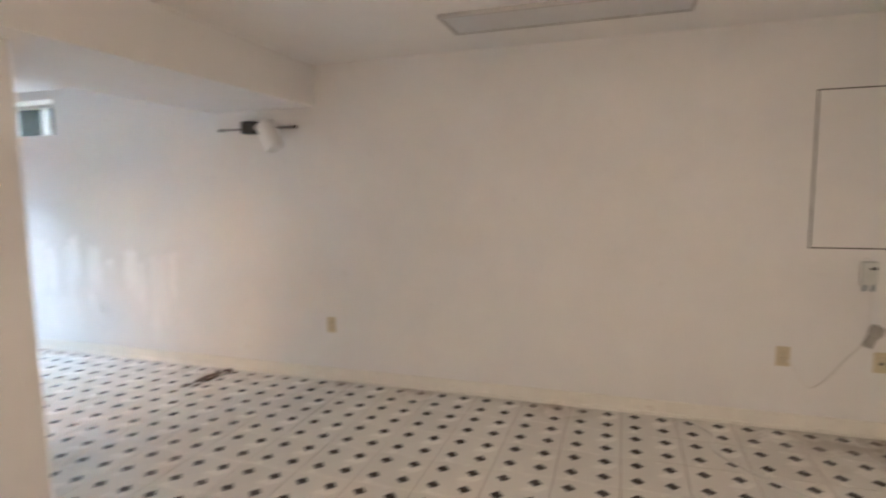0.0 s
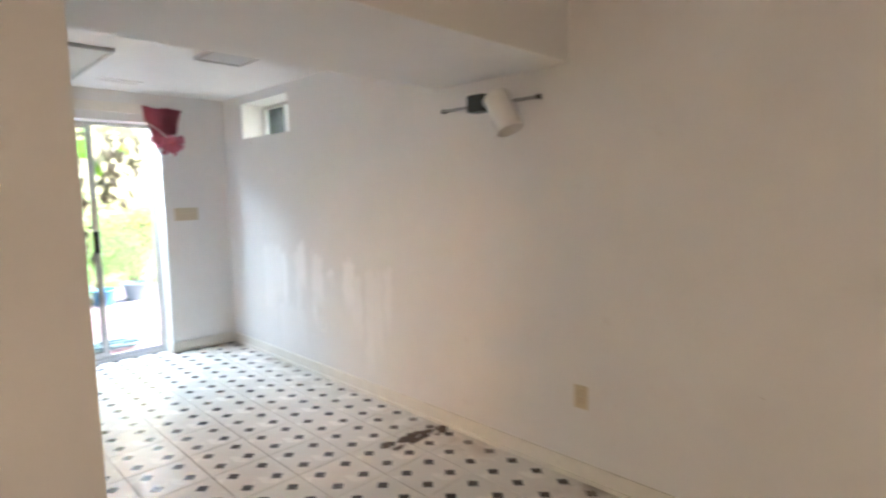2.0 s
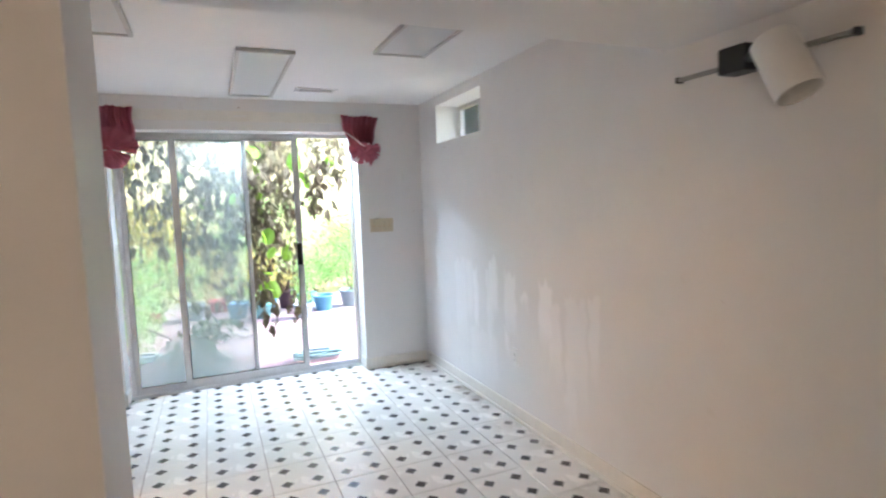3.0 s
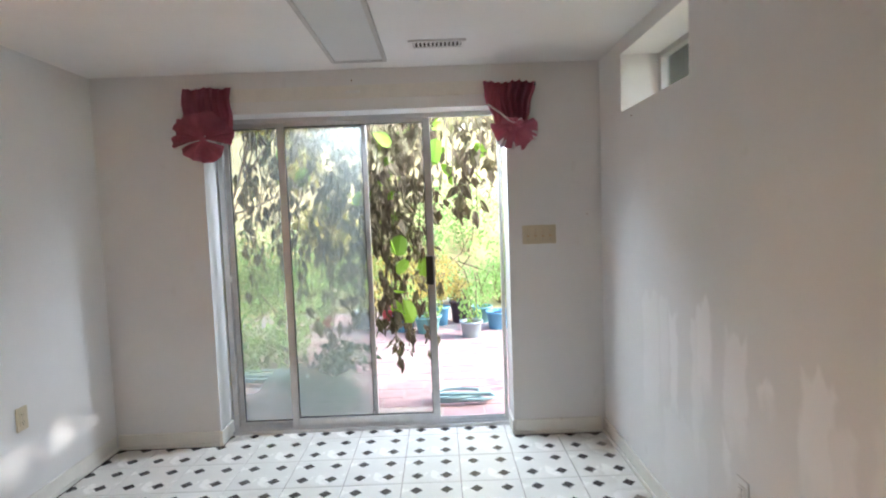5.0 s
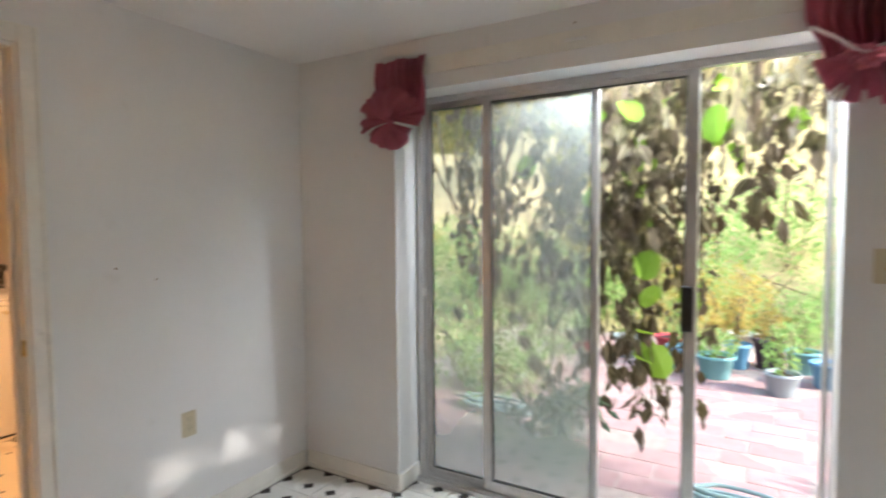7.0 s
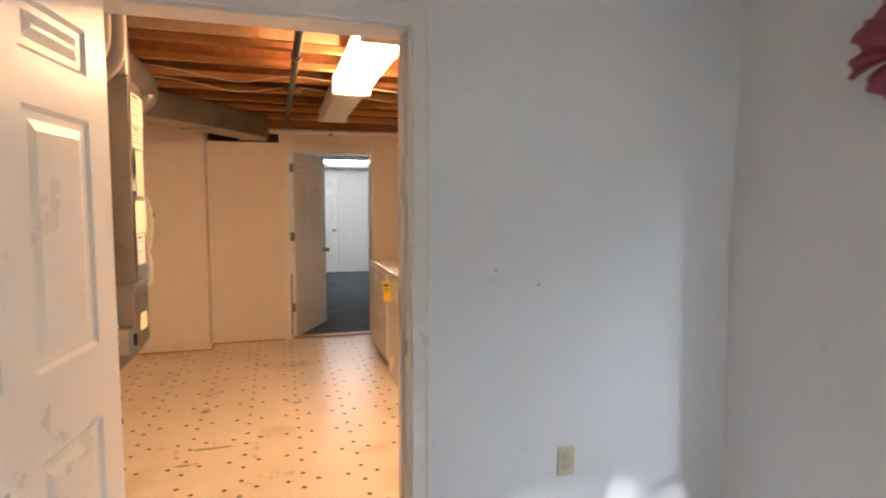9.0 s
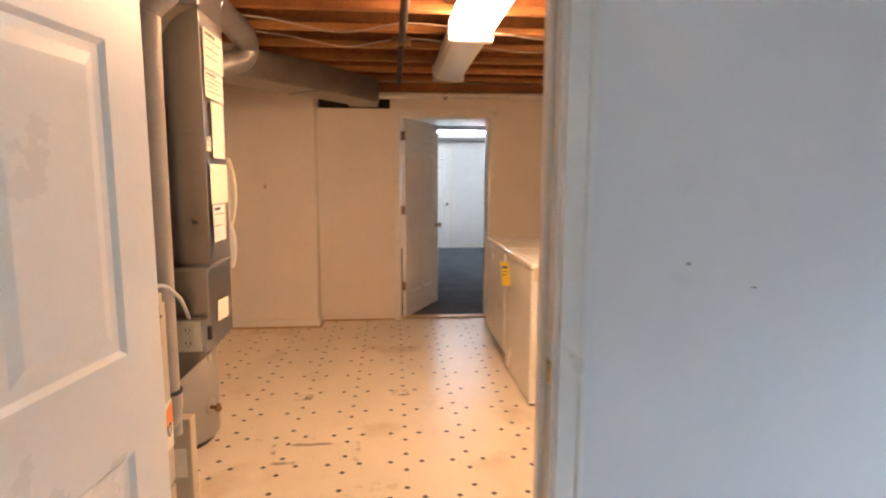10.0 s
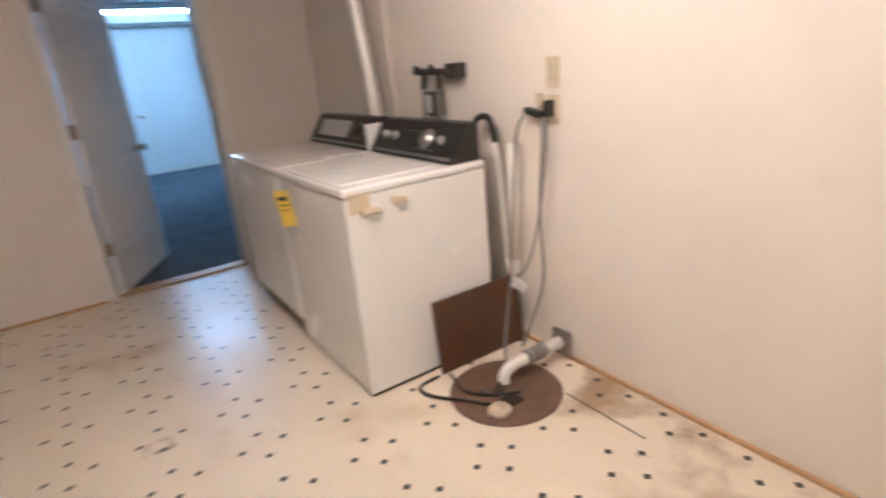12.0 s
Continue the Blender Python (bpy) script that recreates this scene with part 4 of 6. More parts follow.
# ---- gathered curtain remnants ----
def pleats(x0, x1, z0, z1, gather, depth, folds, seed):
    """A pleated cloth panel that narrows towards its foot."""
    rng = random.Random(seed)
    bm = bmesh.new()
    nu, nv = 64, 22
    ph = [rng.uniform(0, 6.28) for _ in range(4)]
    grid = []
    for j in range(nv + 1):
        v = j / nv
        row = []
        for i in range(nu + 1):
            u = i / nu
            cx = (x0 + x1) / 2
            wdt = (x1 - x0) * (1 - (1 - gather) * v ** 1.4)
            x = cx + (u - 0.5) * wdt + 0.006 * math.sin(9 * v + ph[2])
            d = depth * (0.55 + 0.45 * math.sin(u * folds * 6.283 + ph[0] + 1.2 * math.sin(v * 3 + ph[1])) * (0.6 + 0.4 * math.sin(u * 5 + ph[3])))
            z = z1 + (z0 - z1) * v + 0.004 * math.sin(u * folds * 6.283 + ph[1]) * (1 - v) + 0.006 * math.sin(u * 11 + ph[2])
            row.append(bm.verts.new((x, YN - 0.012 - d * (0.7 + 0.6 * v), z)))
        grid.append(row)
    for j in range(nv):
        for i in range(nu):
            f = bm.faces.new((grid[j][i], grid[j][i + 1], grid[j + 1][i + 1], grid[j + 1][i]))
            f.smooth = True
    bmesh.ops.solidify(bm, geom=bm.faces[:], thickness=0.002)
    return bm


def pouf(cx, cz, rx, rz, dy, wrinkles, seed):
    """A bunched, wrinkled pouf of cloth gathered at its middle."""
    rng = random.Random(seed)
    bm = bmesh.new()
    nu, nv = 72, 26
    ph = [rng.uniform(0, 6.28) for _ in range(6)]
    rows = []
    for j in range(nv + 1):
        v = j / nv
        th = v * math.pi * 0.98 + 0.02
        row = []
        for i in range(nu):
            a = 2 * math.pi * i / nu
            rad = math.sin(th) ** 0.8
            wr = 1 + 0.10 * math.sin(wrinkles * a + ph[0] + 2 * v) + 0.06 * math.sin(2.3 * wrinkles * a + ph[1]) + 0.08 * math.sin(3 * a + ph[2])
            x = cx + rx * rad * wr * math.cos(a)
            z = cz + rz * rad * wr * math.sin(a)
            y = YN - 0.03 - dy * (0.5 + 0.5 * math.cos(th)) * (1 + 0.10 * math.sin(wrinkles * a + ph[3])) - 0.02 * math.sin(4 * th + ph[4])
            row.append(bm.verts.new((x, y, z)))
        rows.append(row)
    for j in range(nv):
        for i in range(nu):
            f = bm.faces.new((rows[j][i], rows[j][(i + 1) % nu], rows[j + 1][(i + 1) % nu], rows[j + 1][i]))
            f.smooth = True
    bm.faces.new(rows[0])
    bm.faces.new(list(reversed(rows[-1])))
    return bm


def fan(cx, cz, radius, a0, a1, folds, puff, lift, seed):
    """Cloth pleated out from a knot at (cx, cz) over the bearings a0 to a1, puffed away from the wall."""
    rng = random.Random(seed)
    ph = [rng.uniform(0, 6.28) for _ in range(3)]
    bm = bmesh.new()
    nu, nv = 72, 14
    rows = []
    for j in range(nv + 1):
        v = j / nv
        row = []
        for i in range(nu + 1):
            u = i / nu
            a = radians(a0 + (a1 - a0) * u)
            pleat = math.sin(u * folds * 6.283 + ph[0] + 0.5 * math.sin(5 * u + ph[1]))
            edge = 1 + 0.018 * pleat + 0.06 * math.sin(9.3 * u + ph[2])
            r = 0.012 + radius * v * edge
            y = lift + puff * math.sin(math.pi * min(1.0, 0.12 + 0.80 * v)) ** 0.8 + 0.010 * v * pleat
            row.append(bm.verts.new((cx + r * math.cos(a), YN - y, cz + r * math.sin(a))))
        rows.append(row)
    for j in range(nv):
        for i in range(nu):
            bm.faces.new((rows[j][i], rows[j][i + 1], rows[j + 1][i + 1], rows[j + 1][i])).smooth = True
    bmesh.ops.solidify(bm, geom=bm.faces[:], thickness=0.002)
    return bm


c1 = thing("curtain_swag", (1.73, YN, 1.79), "gathered maroon curtain tied in a rosette on the wall", "curtain", "curtain swags")
part("pleated_top", pleats(1.592, 1.878, 1.93, 2.222, 1.06, 0.045, 6.5, 3), MAROON, c1, "dark pleated maroon heading")
part("wing", fan(1.728, 1.912, 0.165, -14, 44, 3.5, 0.035, 0.075, 21), MAROON, c1, "pleated side wing")
part("wing", fan(1.722, 1.912, 0.165, 136, 196, 3.5, 0.035, 0.075, 22), MAROON, c1, "pleated side wing")
part("upper_fan", fan(1.725, 1.915, 0.150, 18, 162, 3.5, 0.060, 0.095, 23), MAROON, c1, "puffed fan of maroon cloth")
part("lower_fan", fan(1.728, 1.905, 0.125, 200, 342, 5, 0.045, 0.085, 24), MAROON, c1, "pleated lower fan")
part("knot", lathe((1.726, YN - 0.085, 1.910), (0, -1, 0), [(0.016, 0), (0.019, 0.015), (0.015, 0.03), (0.006, 0.036)], 12), MAROON, c1)
c2 = thing("curtain_swag", (3.56, YN, 1.81), "maroon curtain bunched and torn with white lining", "curtain", "curtain swags")
part("pleated_top", pleats(3.400, 3.720, 1.93, 2.195, 0.56, 0.075, 7.5, 8), MAROON, c2, "fanned maroon pleats")
part("crumpled_fan", fan(3.572, 1.925, 0.120, 175, 300, 3.5, 0.055, 0.085, 31), MAROON, c2, "crumpled maroon cloth")
part("crumpled_fan", fan(3.580, 1.915, 0.125, 285, 385, 2.6, 0.05, 0.080, 32), MAROON, c2, "crumpled maroon cloth")
part("pouf", pouf(3.570, 1.925, 0.075, 0.055, 0.11, 8, 9), MAROON, c2, "crumpled maroon cloth")
part("lining", fan(3.555, 1.900, 0.100, 215, 285, 4, 0.03, 0.095, 33), TISSUE, c2, "torn white lining")
part("lining", fan(3.600, 1.905, 0.110, 318, 350, 2, 0.03, 0.090, 34), TISSUE, c2, "torn white lining")
part("tie", tube([(3.43, YN - 0.06, 2.06), (3.50, YN - 0.13, 1.99), (3.56, YN - 0.15, 1.935), (3.62, YN - 0.12, 1.96)], 0.006, 6), TISSUE, c2, "pale tie cord")
part("hook", boxes((3.700, 3.722, YN - 0.05, YN - 0.002, 2.165, 2.185), bevel=0.003), BLACKP, c2)

# ---- utility room: laundry ----
def machine(name, x0, x1, label, console_label, washer):
    """x0 is the end nearest the doorway; the front faces the room."""
    ob = thing(name, ((x0 + x1) / 2, 5.59, 0), label, "washing machine" if washer else "dryer")
    yf, yb, h = 5.245, 5.93, 0.915
    part("plinth", boxes((x1 + 0.02, x0 - 0.012, yf + (0.012 if washer else 0.05), yb - 0.02, 0.0, 0.095 if washer is False else 0.016)), BLACKP, ob, "dark recessed plinth")
    part("cabinet", boxes((x1, x0, yf, yb, 0.016 if washer else 0.095, h - 0.034), bevel=0.008), ENAMEL, ob)
    top = part("top_panel", boxes((x1 - 0.002, x0 + 0.003, yf - 0.008, yb, h - 0.032, h), bevel=0.010), ENAMEL, ob)
    if washer:
        part("lid", boxes((x1 + 0.08, x0 - 0.08, yf + 0.03, yf + 0.47, h - 0.001, h + 0.006), bevel=0.003), ENAMEL, top, "hinged white lid")
    else:
        part("access_panel", boxes((x1 + 0.02, x0 - 0.02, yf - 0.004, yf + 0.002, 0.105, 0.42), bevel=0.002), ENAMEL, ob, "lower front panel")
        part("drum_door", boxes((x1 + 0.02, x0 - 0.02, yf - 0.006, yf + 0.002, 0.43, 0.86), bevel=0.004), ENAMEL, ob, "square dryer door")
    a, b = x1 + 0.02, x0 - 0.02
    bm = bmesh.new()
    prof = ((yb - 0.17, h + 0.002), (yb - 0.17, h + 0.022), (yb - 0.075, h + 0.165), (yb - 0.004, h + 0.165), (yb - 0.004, h + 0.002))
    ends = [[bm.verts.new((x, y, z)) for y, z in prof] for x in (a, b)]
    bm.faces.new(ends[0])
    bm.faces.new(list(reversed(ends[1])))
    for i in range(5):
        bm.faces.new((ends[0][i], ends[0][(i + 1) % 5], ends[1][(i + 1) % 5], ends[1][i]))
    bmesh.ops.bevel(bm, geom=bm.edges[:], offset=0.005, segments=2, affect="EDGES")
    con = part("control_console", bm, BLACKP, ob, console_label)
    slope = math.degrees(math.atan2(0.143, 0.095))
    m = pose((a + b) / 2, yb - 0.1225, h + 0.0935, slope, 0, 0)
    L = (b - a) / 2
    part("trim_strip", turned(boxes((-L + 0.004, L - 0.004, -0.090, -0.076, 0.001, 0.005), bevel=0.001), m), STEEL, con, "bright metal edge strip")
    if washer:
        for x, r in ((-0.26, 0.019), (-0.17, 0.019), (0.12, 0.034), (0.24, 0.016)):
            k = part("knob", turned(lathe((x, 0.0, 0.001), (0, 0, 1), [(r * 1.25, 0), (r * 1.2, 0.003), (r, 0.005), (r * 0.86, 0.020), (r * 0.5, 0.022)], 24), m), STEEL, con, "dull metal knob")
            part("dial_ring", turned(lathe((x, 0.0, 0.0005), (0, 0, 1), [(r * 1.5, 0), (r * 1.5, 0.0012), (r * 1.38, 0.0014), (r * 1.36, 0.0004)], 24), m), STEEL, k)
        for i in range(5):
            part("printed_mark", turned(boxes((-0.10 + 0.03 * i, -0.085 + 0.03 * i, 0.03, 0.036, 0.001, 0.002)), m), STEEL, con)
            part("printed_mark", turned(boxes((0.05 + 0.035 * i, 0.072 + 0.035 * i, -0.055, -0.050, 0.001, 0.002)), m), STEEL, con)
    else:
        part("display_panel", turned(boxes((-0.30, 0.12, -0.05, 0.055, 0.001, 0.003), bevel=0.001), m), GREYE, con, "grey printed panel")
        part("knob", turned(lathe((0.24, 0.0, 0.001), (0, 0, 1), [(0.045, 0), (0.043, 0.004), (0.034, 0.006), (0.029, 0.022), (0.015, 0.024)], 24), m), BLACKP, con, "dark timer dial")
        part("dial_ring", turned(lathe((0.24, 0.0, 0.0005), (0, 0, 1), [(0.052, 0), (0.052, 0.0015), (0.048, 0.0018), (0.047, 0.0004)], 24), m), STEEL, con)
        part("end_cap", boxes((b, b + 0.012, yb - 0.165, yb - 0.006, h + 0.002, h + 0.14), bevel=0.003), ENAMEL, con, "white console end")
    return ob


machine("washing_machine", -1.003, -1.765, "white top-loading washing machine with a black console", "black sloping control console", True)
machine("tumble_dryer", -1.785, -2.62, "white tumble dryer beside the washing machine", "black sloping control console", False)

tag = thing("energy_tag", (-1.57, 5.24, 0.67), "yellow paper energy tag taped to the washing machine", "label")
part("sheet", turned(boxes((-0.045, 0.047, -0.0012, 0.0, -0.09, 0.085)), pose(-1.60, 5.205, 0.757, 4, -6, 28)), YELLOW, tag)
part("print_bars", turned(boxes((-0.03, 0.03, -0.0018, -0.0012, 0.035, 0.055), (-0.03, 0.035, -0.0018, -0.0012, 0.010, 0.016), (-0.03, 0.020, -0.0018, -0.0012, -0.012, -0.007)), pose(-1.60, 5.205, 0.757, 4, -6, 28)), INK, tag, "black printed bars")
part("sheet_corner", turned(boxes((-0.05, -0.02, -0.012, -0.010, -0.09, -0.05)), pose(-1.60, 5.205, 0.757, 10, -10, 28)), YELLOW, tag)
cl = thing("magnetic_clip", (-1.0, 5.31, 0.80), "beige magnetic clip holding a paper scrap on the washing machine", "clip")
part("paper_scrap", boxes((-1.0025, -1.0008, 5.262, 5.352, 0.812, 0.892)), IVORY, cl)
part("clip_bar", boxes((-1.0008, -0.972, 5.305, 5.385, 0.806, 0.828), bevel=0.004), IVORY, cl)
cl2 = thing("magnetic_clip", (-1.0, 5.47, 0.82), "beige magnetic clip on the side of the washing machine", "clip")
part("clip_bar", turned(boxes((0.0, 0.030, -0.032, 0.032, -0.010, 0.012), bevel=0.004), pose(-1.0022, 5.475, 0.838, -10, 0, 0)), IVORY, cl2)

# foil dryer hose, pipe, wash valves
fd = thing("dryer_hose", (-2.15, 6.0, 1.0), "ribbed aluminium foil dryer hose going up the wall", "duct")
part("hose", tube([(-2.08, 5.995, 0.80), (-2.10, 5.995, 1.15), (-2.16, 5.99, 1.55), (-2.24, 5.985, 2.0), (-2.36, 5.98, 2.28), (-2.46, 5.9, 2.42)], 0.055, 16, 26, 0.10), FOIL, fd)
up = thing("wall_pipe", (-1.94, 6.06, 0), "thin grey painted pipe running up the wall", "pipe")
part("pipe", cyl((-1.96, 6.07, 0.5), (-2.02, 6.07, 2.56), 0.016, seg=12), UWALL, up)
wv = thing("wash_valves", (-1.48, UN, 1.28), "dark brass washer taps with hoses on the wall", "tap")
part("valve_body", cyl((-1.66, 6.045, 1.295), (-1.34, 6.045, 1.285), 0.017, seg=14), IRONP, wv)
part("mount", boxes((-1.40, -1.31, 6.03, UN - 0.001, 1.255, 1.325), bevel=0.008), BLACKP, wv)
for x in (-1.60, -1.46):
    part("outlet_stub", cyl((x, 6.045, 1.295), (x, 6.03, 1.21), 0.014, seg=12), IRONP, wv)
    part("handle", lathe((x, 6.03, 1.30), (0, -1, 0.1), [(0.006, 0), (0.006, 0.03), (0.024, 0.032), (0.026, 0.040), (0.010, 0.044)], 14), BLACKP, wv, "dark round tap handle")
    part("hose", tube([(x, 6.03, 1.21), (x + 0.01, 6.02, 1.12), (x + 0.02, 6.01, 1.02), (x + 0.03, 6.0, 0.80), (x + 0.05, 5.99, 0.5)], 0.012, 8), RUBBER, wv, "grey rubber hose")
part("lever", boxes((-1.69, -1.65, 6.03, 6.055, 1.28, 1.32), bevel=0.006), BLACKP, wv)
sb = thing("switch_box", (-1.57, 6.08, 1.07), "small dark wall box behind the washing machine", "box")
part("case", boxes((-1.62, -1.52, 6.03, UN - 0.001, 1.075, 1.195), bevel=0.006), BLACKP, sb)
part("face", boxes((-1.605, -1.535, 6.026, 6.031, 1.09, 1.18), bevel=0.002), GREYE, sb)

# drain hoses and cords behind the washing machine
dh = thing("drain_hose", (-0.95, 6.04, 0.4), "ribbed drain hose hooked over a white standpipe", "hose")
part("hose", tube([(-1.20, 6.02, 0.86), (-1.19, 6.02, 1.02), (-1.155, 6.03, 1.075), (-1.115, 6.035, 1.085), (-1.08, 6.04, 1.06), (-1.065, 6.045, 0.97)], 0.014, 10, 14, 0.12), BLACKP, dh, "black ribbed hook")
part("white_hose", tube([(-1.065, 6.045, 0.97), (-1.04, 6.045, 0.75), (-1.02, 6.045, 0.52), (-1.0, 6.045, 0.38)], 0.013, 10), PVC, dh)
pp = thing("standpipe", (-0.985, 6.06, 0), "dusty grey standpipe behind the washing machine", "pipe")
part("pipe", cyl((-0.99, 6.055, 0.30), (-0.955, 6.06, 0.97), 0.028, seg=16), PVC, pp)
part("collar", cyl((-0.992, 6.055, 0.34), (-0.989, 6.055, 0.42), 0.034, seg=16), PVC, pp)
pc = thing("power_cord", (-0.82, 6.08, 1.09), "grey power cords hanging from a black plug to the sump pump", "cord")
part("plug", turned(boxes((-0.05, 0.05, -0.02, 0.02, -0.014, 0.014), bevel=0.008), pose(-0.83, 6.07, 1.105, 0, 12, 0)), BLACKP, pc)
part("plug", boxes((-0.765, -0.73, 6.055, 6.092, 1.09, 1.155), bevel=0.006), BLACKP, pc)
part("adapter", boxes((-0.84, -0.80, 6.085, UN - 0.001, 1.13, 1.18), bevel=0.004), IVORY, pc)
part("cord", tube([(-0.88, 6.065, 1.10), (-0.92, 6.05, 1.02), (-0.94, 6.04, 0.80), (-0.95, 6.02, 0.55), (-0.93, 5.98, 0.34), (-0.84, 5.86, 0.13), (-0.78, 5.80, 0.05)], 0.006, 8), RUBBER, pc)
part("cord", tube([(-0.79, 6.065, 1.10), (-0.765, 6.05, 1.0), (-0.77, 6.03, 0.7), (-0.76, 6.03, 0.4), (-0.80, 6.0, 0.2), (-0.82, 5.94, 0.06)], 0.006, 8), RUBBER, pc)
part("cord", tube([(-0.748, 6.06, 1.09), (-0.752, 6.045, 0.9), (-0.79, 6.03, 0.62), (-0.84, 6.01, 0.44), (-0.90, 5.985, 0.36)], 0.005, 8), RUBBER, pc)
part("tag", turned(boxes((-0.035, 0.035, -0.003, 0.003, -0.025, 0.035), bevel=0.001), pose(-0.885, 5.99, 0.33, 12, 25, 20)), PAPERW, pc, "white plug tag")

bd = thing("loose_board", (-0.96, 5.83, 0), "dark brown wood panel leaning on the washing machine", "board")
bb = bmesh.new()
bm_box(bb, -0.006, 0.006, 5.575, 6.065, 0.0, 0.345, bevel=0.0015)
part("board", turned(bb, pose(-0.955, 0, 0.001, 0, -5, 0)), BROWNB, bd)
sp = thing("sump_cover", (-0.66, 5.70, 0), "round brown sump lid with a drain pipe through it", "sump lid")
lid = part("lid", lathe((-0.665, 5.70, 0.0), (0, 0, 1), [(0.235, 0.001), (0.237, 0.008), (0.230, 0.014), (0.16, 0.016), (0.03, 0.017)], 48), SUMP, sp)
part("cap", lathe((-0.555, 5.575, 0.016), (0, 0, 1), [(0.046, 0), (0.046, 0.018), (0.040, 0.024), (0.026, 0.026), (0.022, 0.014), (0.008, 0.013)], 20), CREAM, lid, "dusty white pipe cap")
part("cap", boxes((-0.62, -0.55, 5.64, 5.70, 0.016, 0.024), bevel=0.003), VOID, lid, "dark pump opening")
part("pipe", tube([(-0.70, 5.72, 0.02), (-0.70, 5.73, 0.06), (-0.70, 5.78, 0.085), (-0.70, 5.86, 0.085)], 0.026, 14), PVC, sp, "white elbow pipe")
part("check_valve", cyl((-0.70, 5.85, 0.085), (-0.70, 5.96, 0.085), 0.034, seg=18), RUBBER, sp, "black rubber coupling")
for y in (5.868, 5.94):
    part("clamp", cyl((-0.70, y - 0.006, 0.085), (-0.70, y + 0.006, 0.085), 0.037, seg=18), STEEL, sp, "steel hose clamp")
part("outlet_pipe", cyl((-0.70, 5.96, 0.085), (-0.70, 6.085, 0.085), 0.027, seg=16), PVC, sp)
part("wall_flange", boxes((-0.75, -0.65, 6.06, 6.082, 0.02, 0.14), bevel=0.004), DUCT, sp, "grey wall flange")
part("cord", tube([(-0.95, 5.55, 0.006), (-0.93, 5.44, 0.008), (-0.84, 5.44, 0.010), (-0.70, 5.52, 0.022), (-0.60, 5.60, 0.024), (-0.66, 5.68, 0.026)], 0.007, 8), BLACKP, sp, "black pump cord")
part("cord", tube([(-0.93, 5.60, 0.006), (-0.86, 5.58, 0.012), (-0.74, 5.56, 0.024), (-0.64, 5.64, 0.026), (-0.60, 5.72, 0.024)], 0.007, 8), BLACKP, sp, "black pump cord")
part("cord", tube([(-0.78, 5.80, 0.022), (-0.70, 5.70, 0.03), (-0.66, 5.62, 0.028), (-0.72, 5.60, 0.022)], 0.006, 8), BLACKP, sp, "black pump cord")

# ---- utility room: joists, lamp, pipes and wires under them ----
for k in range(10):
    x = 0.85 - 0.4265 * k
    j = thing("joist", (x, 4.3, 2.335), "bare orange-brown timber joist under the plywood deck", "joist", "utility joists")
    part("bottom_flange", boxes((x - 0.028, x + 0.028, US, UN, 2.335, 2.373), bevel=0.003), PINEW, j)
    part("web", boxes((x - 0.006, x + 0.006, US, UN, 2.373, 2.526)), WEB, j)
    part("top_flange", boxes((x - 0.028, x + 0.028, US, UN, 2.526, 2.564), bevel=0.003), PINEW, j)
pb_ = thing("rim_board", (-0.39, 4.0, 2.36), "pale new pine board along a joist beside the lamp", "board")
part("board", boxes((-0.3955, -0.376, US, 4.70, 2.374, 2.525), bevel=0.002), PALEPINE, pb_)
part("cleat", boxes((-0.376, -0.362, 4.24, 4.27, 2.376, 2.523), bevel=0.002), PINEW, pb_)

ul = thing("tube_lamp", (-0.95, 4.84, 2.33), "wraparound tube lamp under the joists, one half lit", "ceiling light")
for xa, xb, m_, lab in ((0.33, -0.92, LIT_WARM, "lit warm diffuser"), (-0.94, -2.20, DIFF, "unlit diffuser")):
    bm = bmesh.new()
    prof = ((4.725, 2.315), (4.722, 2.25), (4.745, 2.215), (4.80, 2.205), (4.88, 2.205), (4.935, 2.215), (4.958, 2.25), (4.955, 2.315))
    e0 = [bm.verts.new((xa - 0.02, y, z)) for y, z in prof]
    e1 = [bm.verts.new((xb + 0.02, y, z)) for y, z in prof]
    bm.faces.new(e0)
    bm.faces.new(list(reversed(e1)))
    for i in range(8):
        bm.faces.new((e0[i], e0[(i + 1) % 8], e1[(i + 1) % 8], e1[i]))
    part("diffuser", bm, m_, ul, lab)
    part("end_cap", boxes((xa - 0.02, xa, 4.715, 4.965, 2.20, 2.325), bevel=0.004), WHITEP, ul)
    part("end_cap", boxes((xb, xb + 0.02, 4.715, 4.965, 2.20, 2.325), bevel=0.004), WHITEP, ul)
part("housing", boxes((-2.20, 0.33, 4.735, 4.945, 2.316, 2.334), bevel=0.003), WHITEP, ul)
fl = thing("tube_lamp", (-7.4, 5.7, 2.34), "lit white tube lamp on the far ceiling", "ceiling light")
part("diffuser", boxes((-7.45, -7.35, 5.10, 6.32, 2.226, 2.252), bevel=0.010), LIT_COOL, fl, "lit cool diffuser")
part("housing", boxes((-7.49, -7.31, 5.09, 6.33, 2.257, 2.339), bevel=0.003), WHITEP, fl)

gp = thing("ceiling_pipe", (-1.2, 4.47, 2.31), "dark iron pipe slung under the joists", "pipe")
part("pipe", cyl((0.85, 4.47, 2.30), (-3.0, 4.455, 2.30), 0.022, seg=14), IRONP, gp)
part("coupling", cyl((-0.35, 4.466, 2.30), (-0.42, 4.466, 2.30), 0.032, seg=14), IRONP, gp)
part("tee", cyl((-1.35, 4.40, 2.30), (-1.35, 4.52, 2.30), 0.028, seg=14), BRONZE, gp)
part("tee", cyl((-2.8, 4.455, 2.30), (-2.8, 4.455, 2.56), 0.024, seg=14), IRONP, gp)
wp = thing("ceiling_pipe", (-3.02, 5.0, 2.2), "white pipe along the top of the far wall", "pipe")
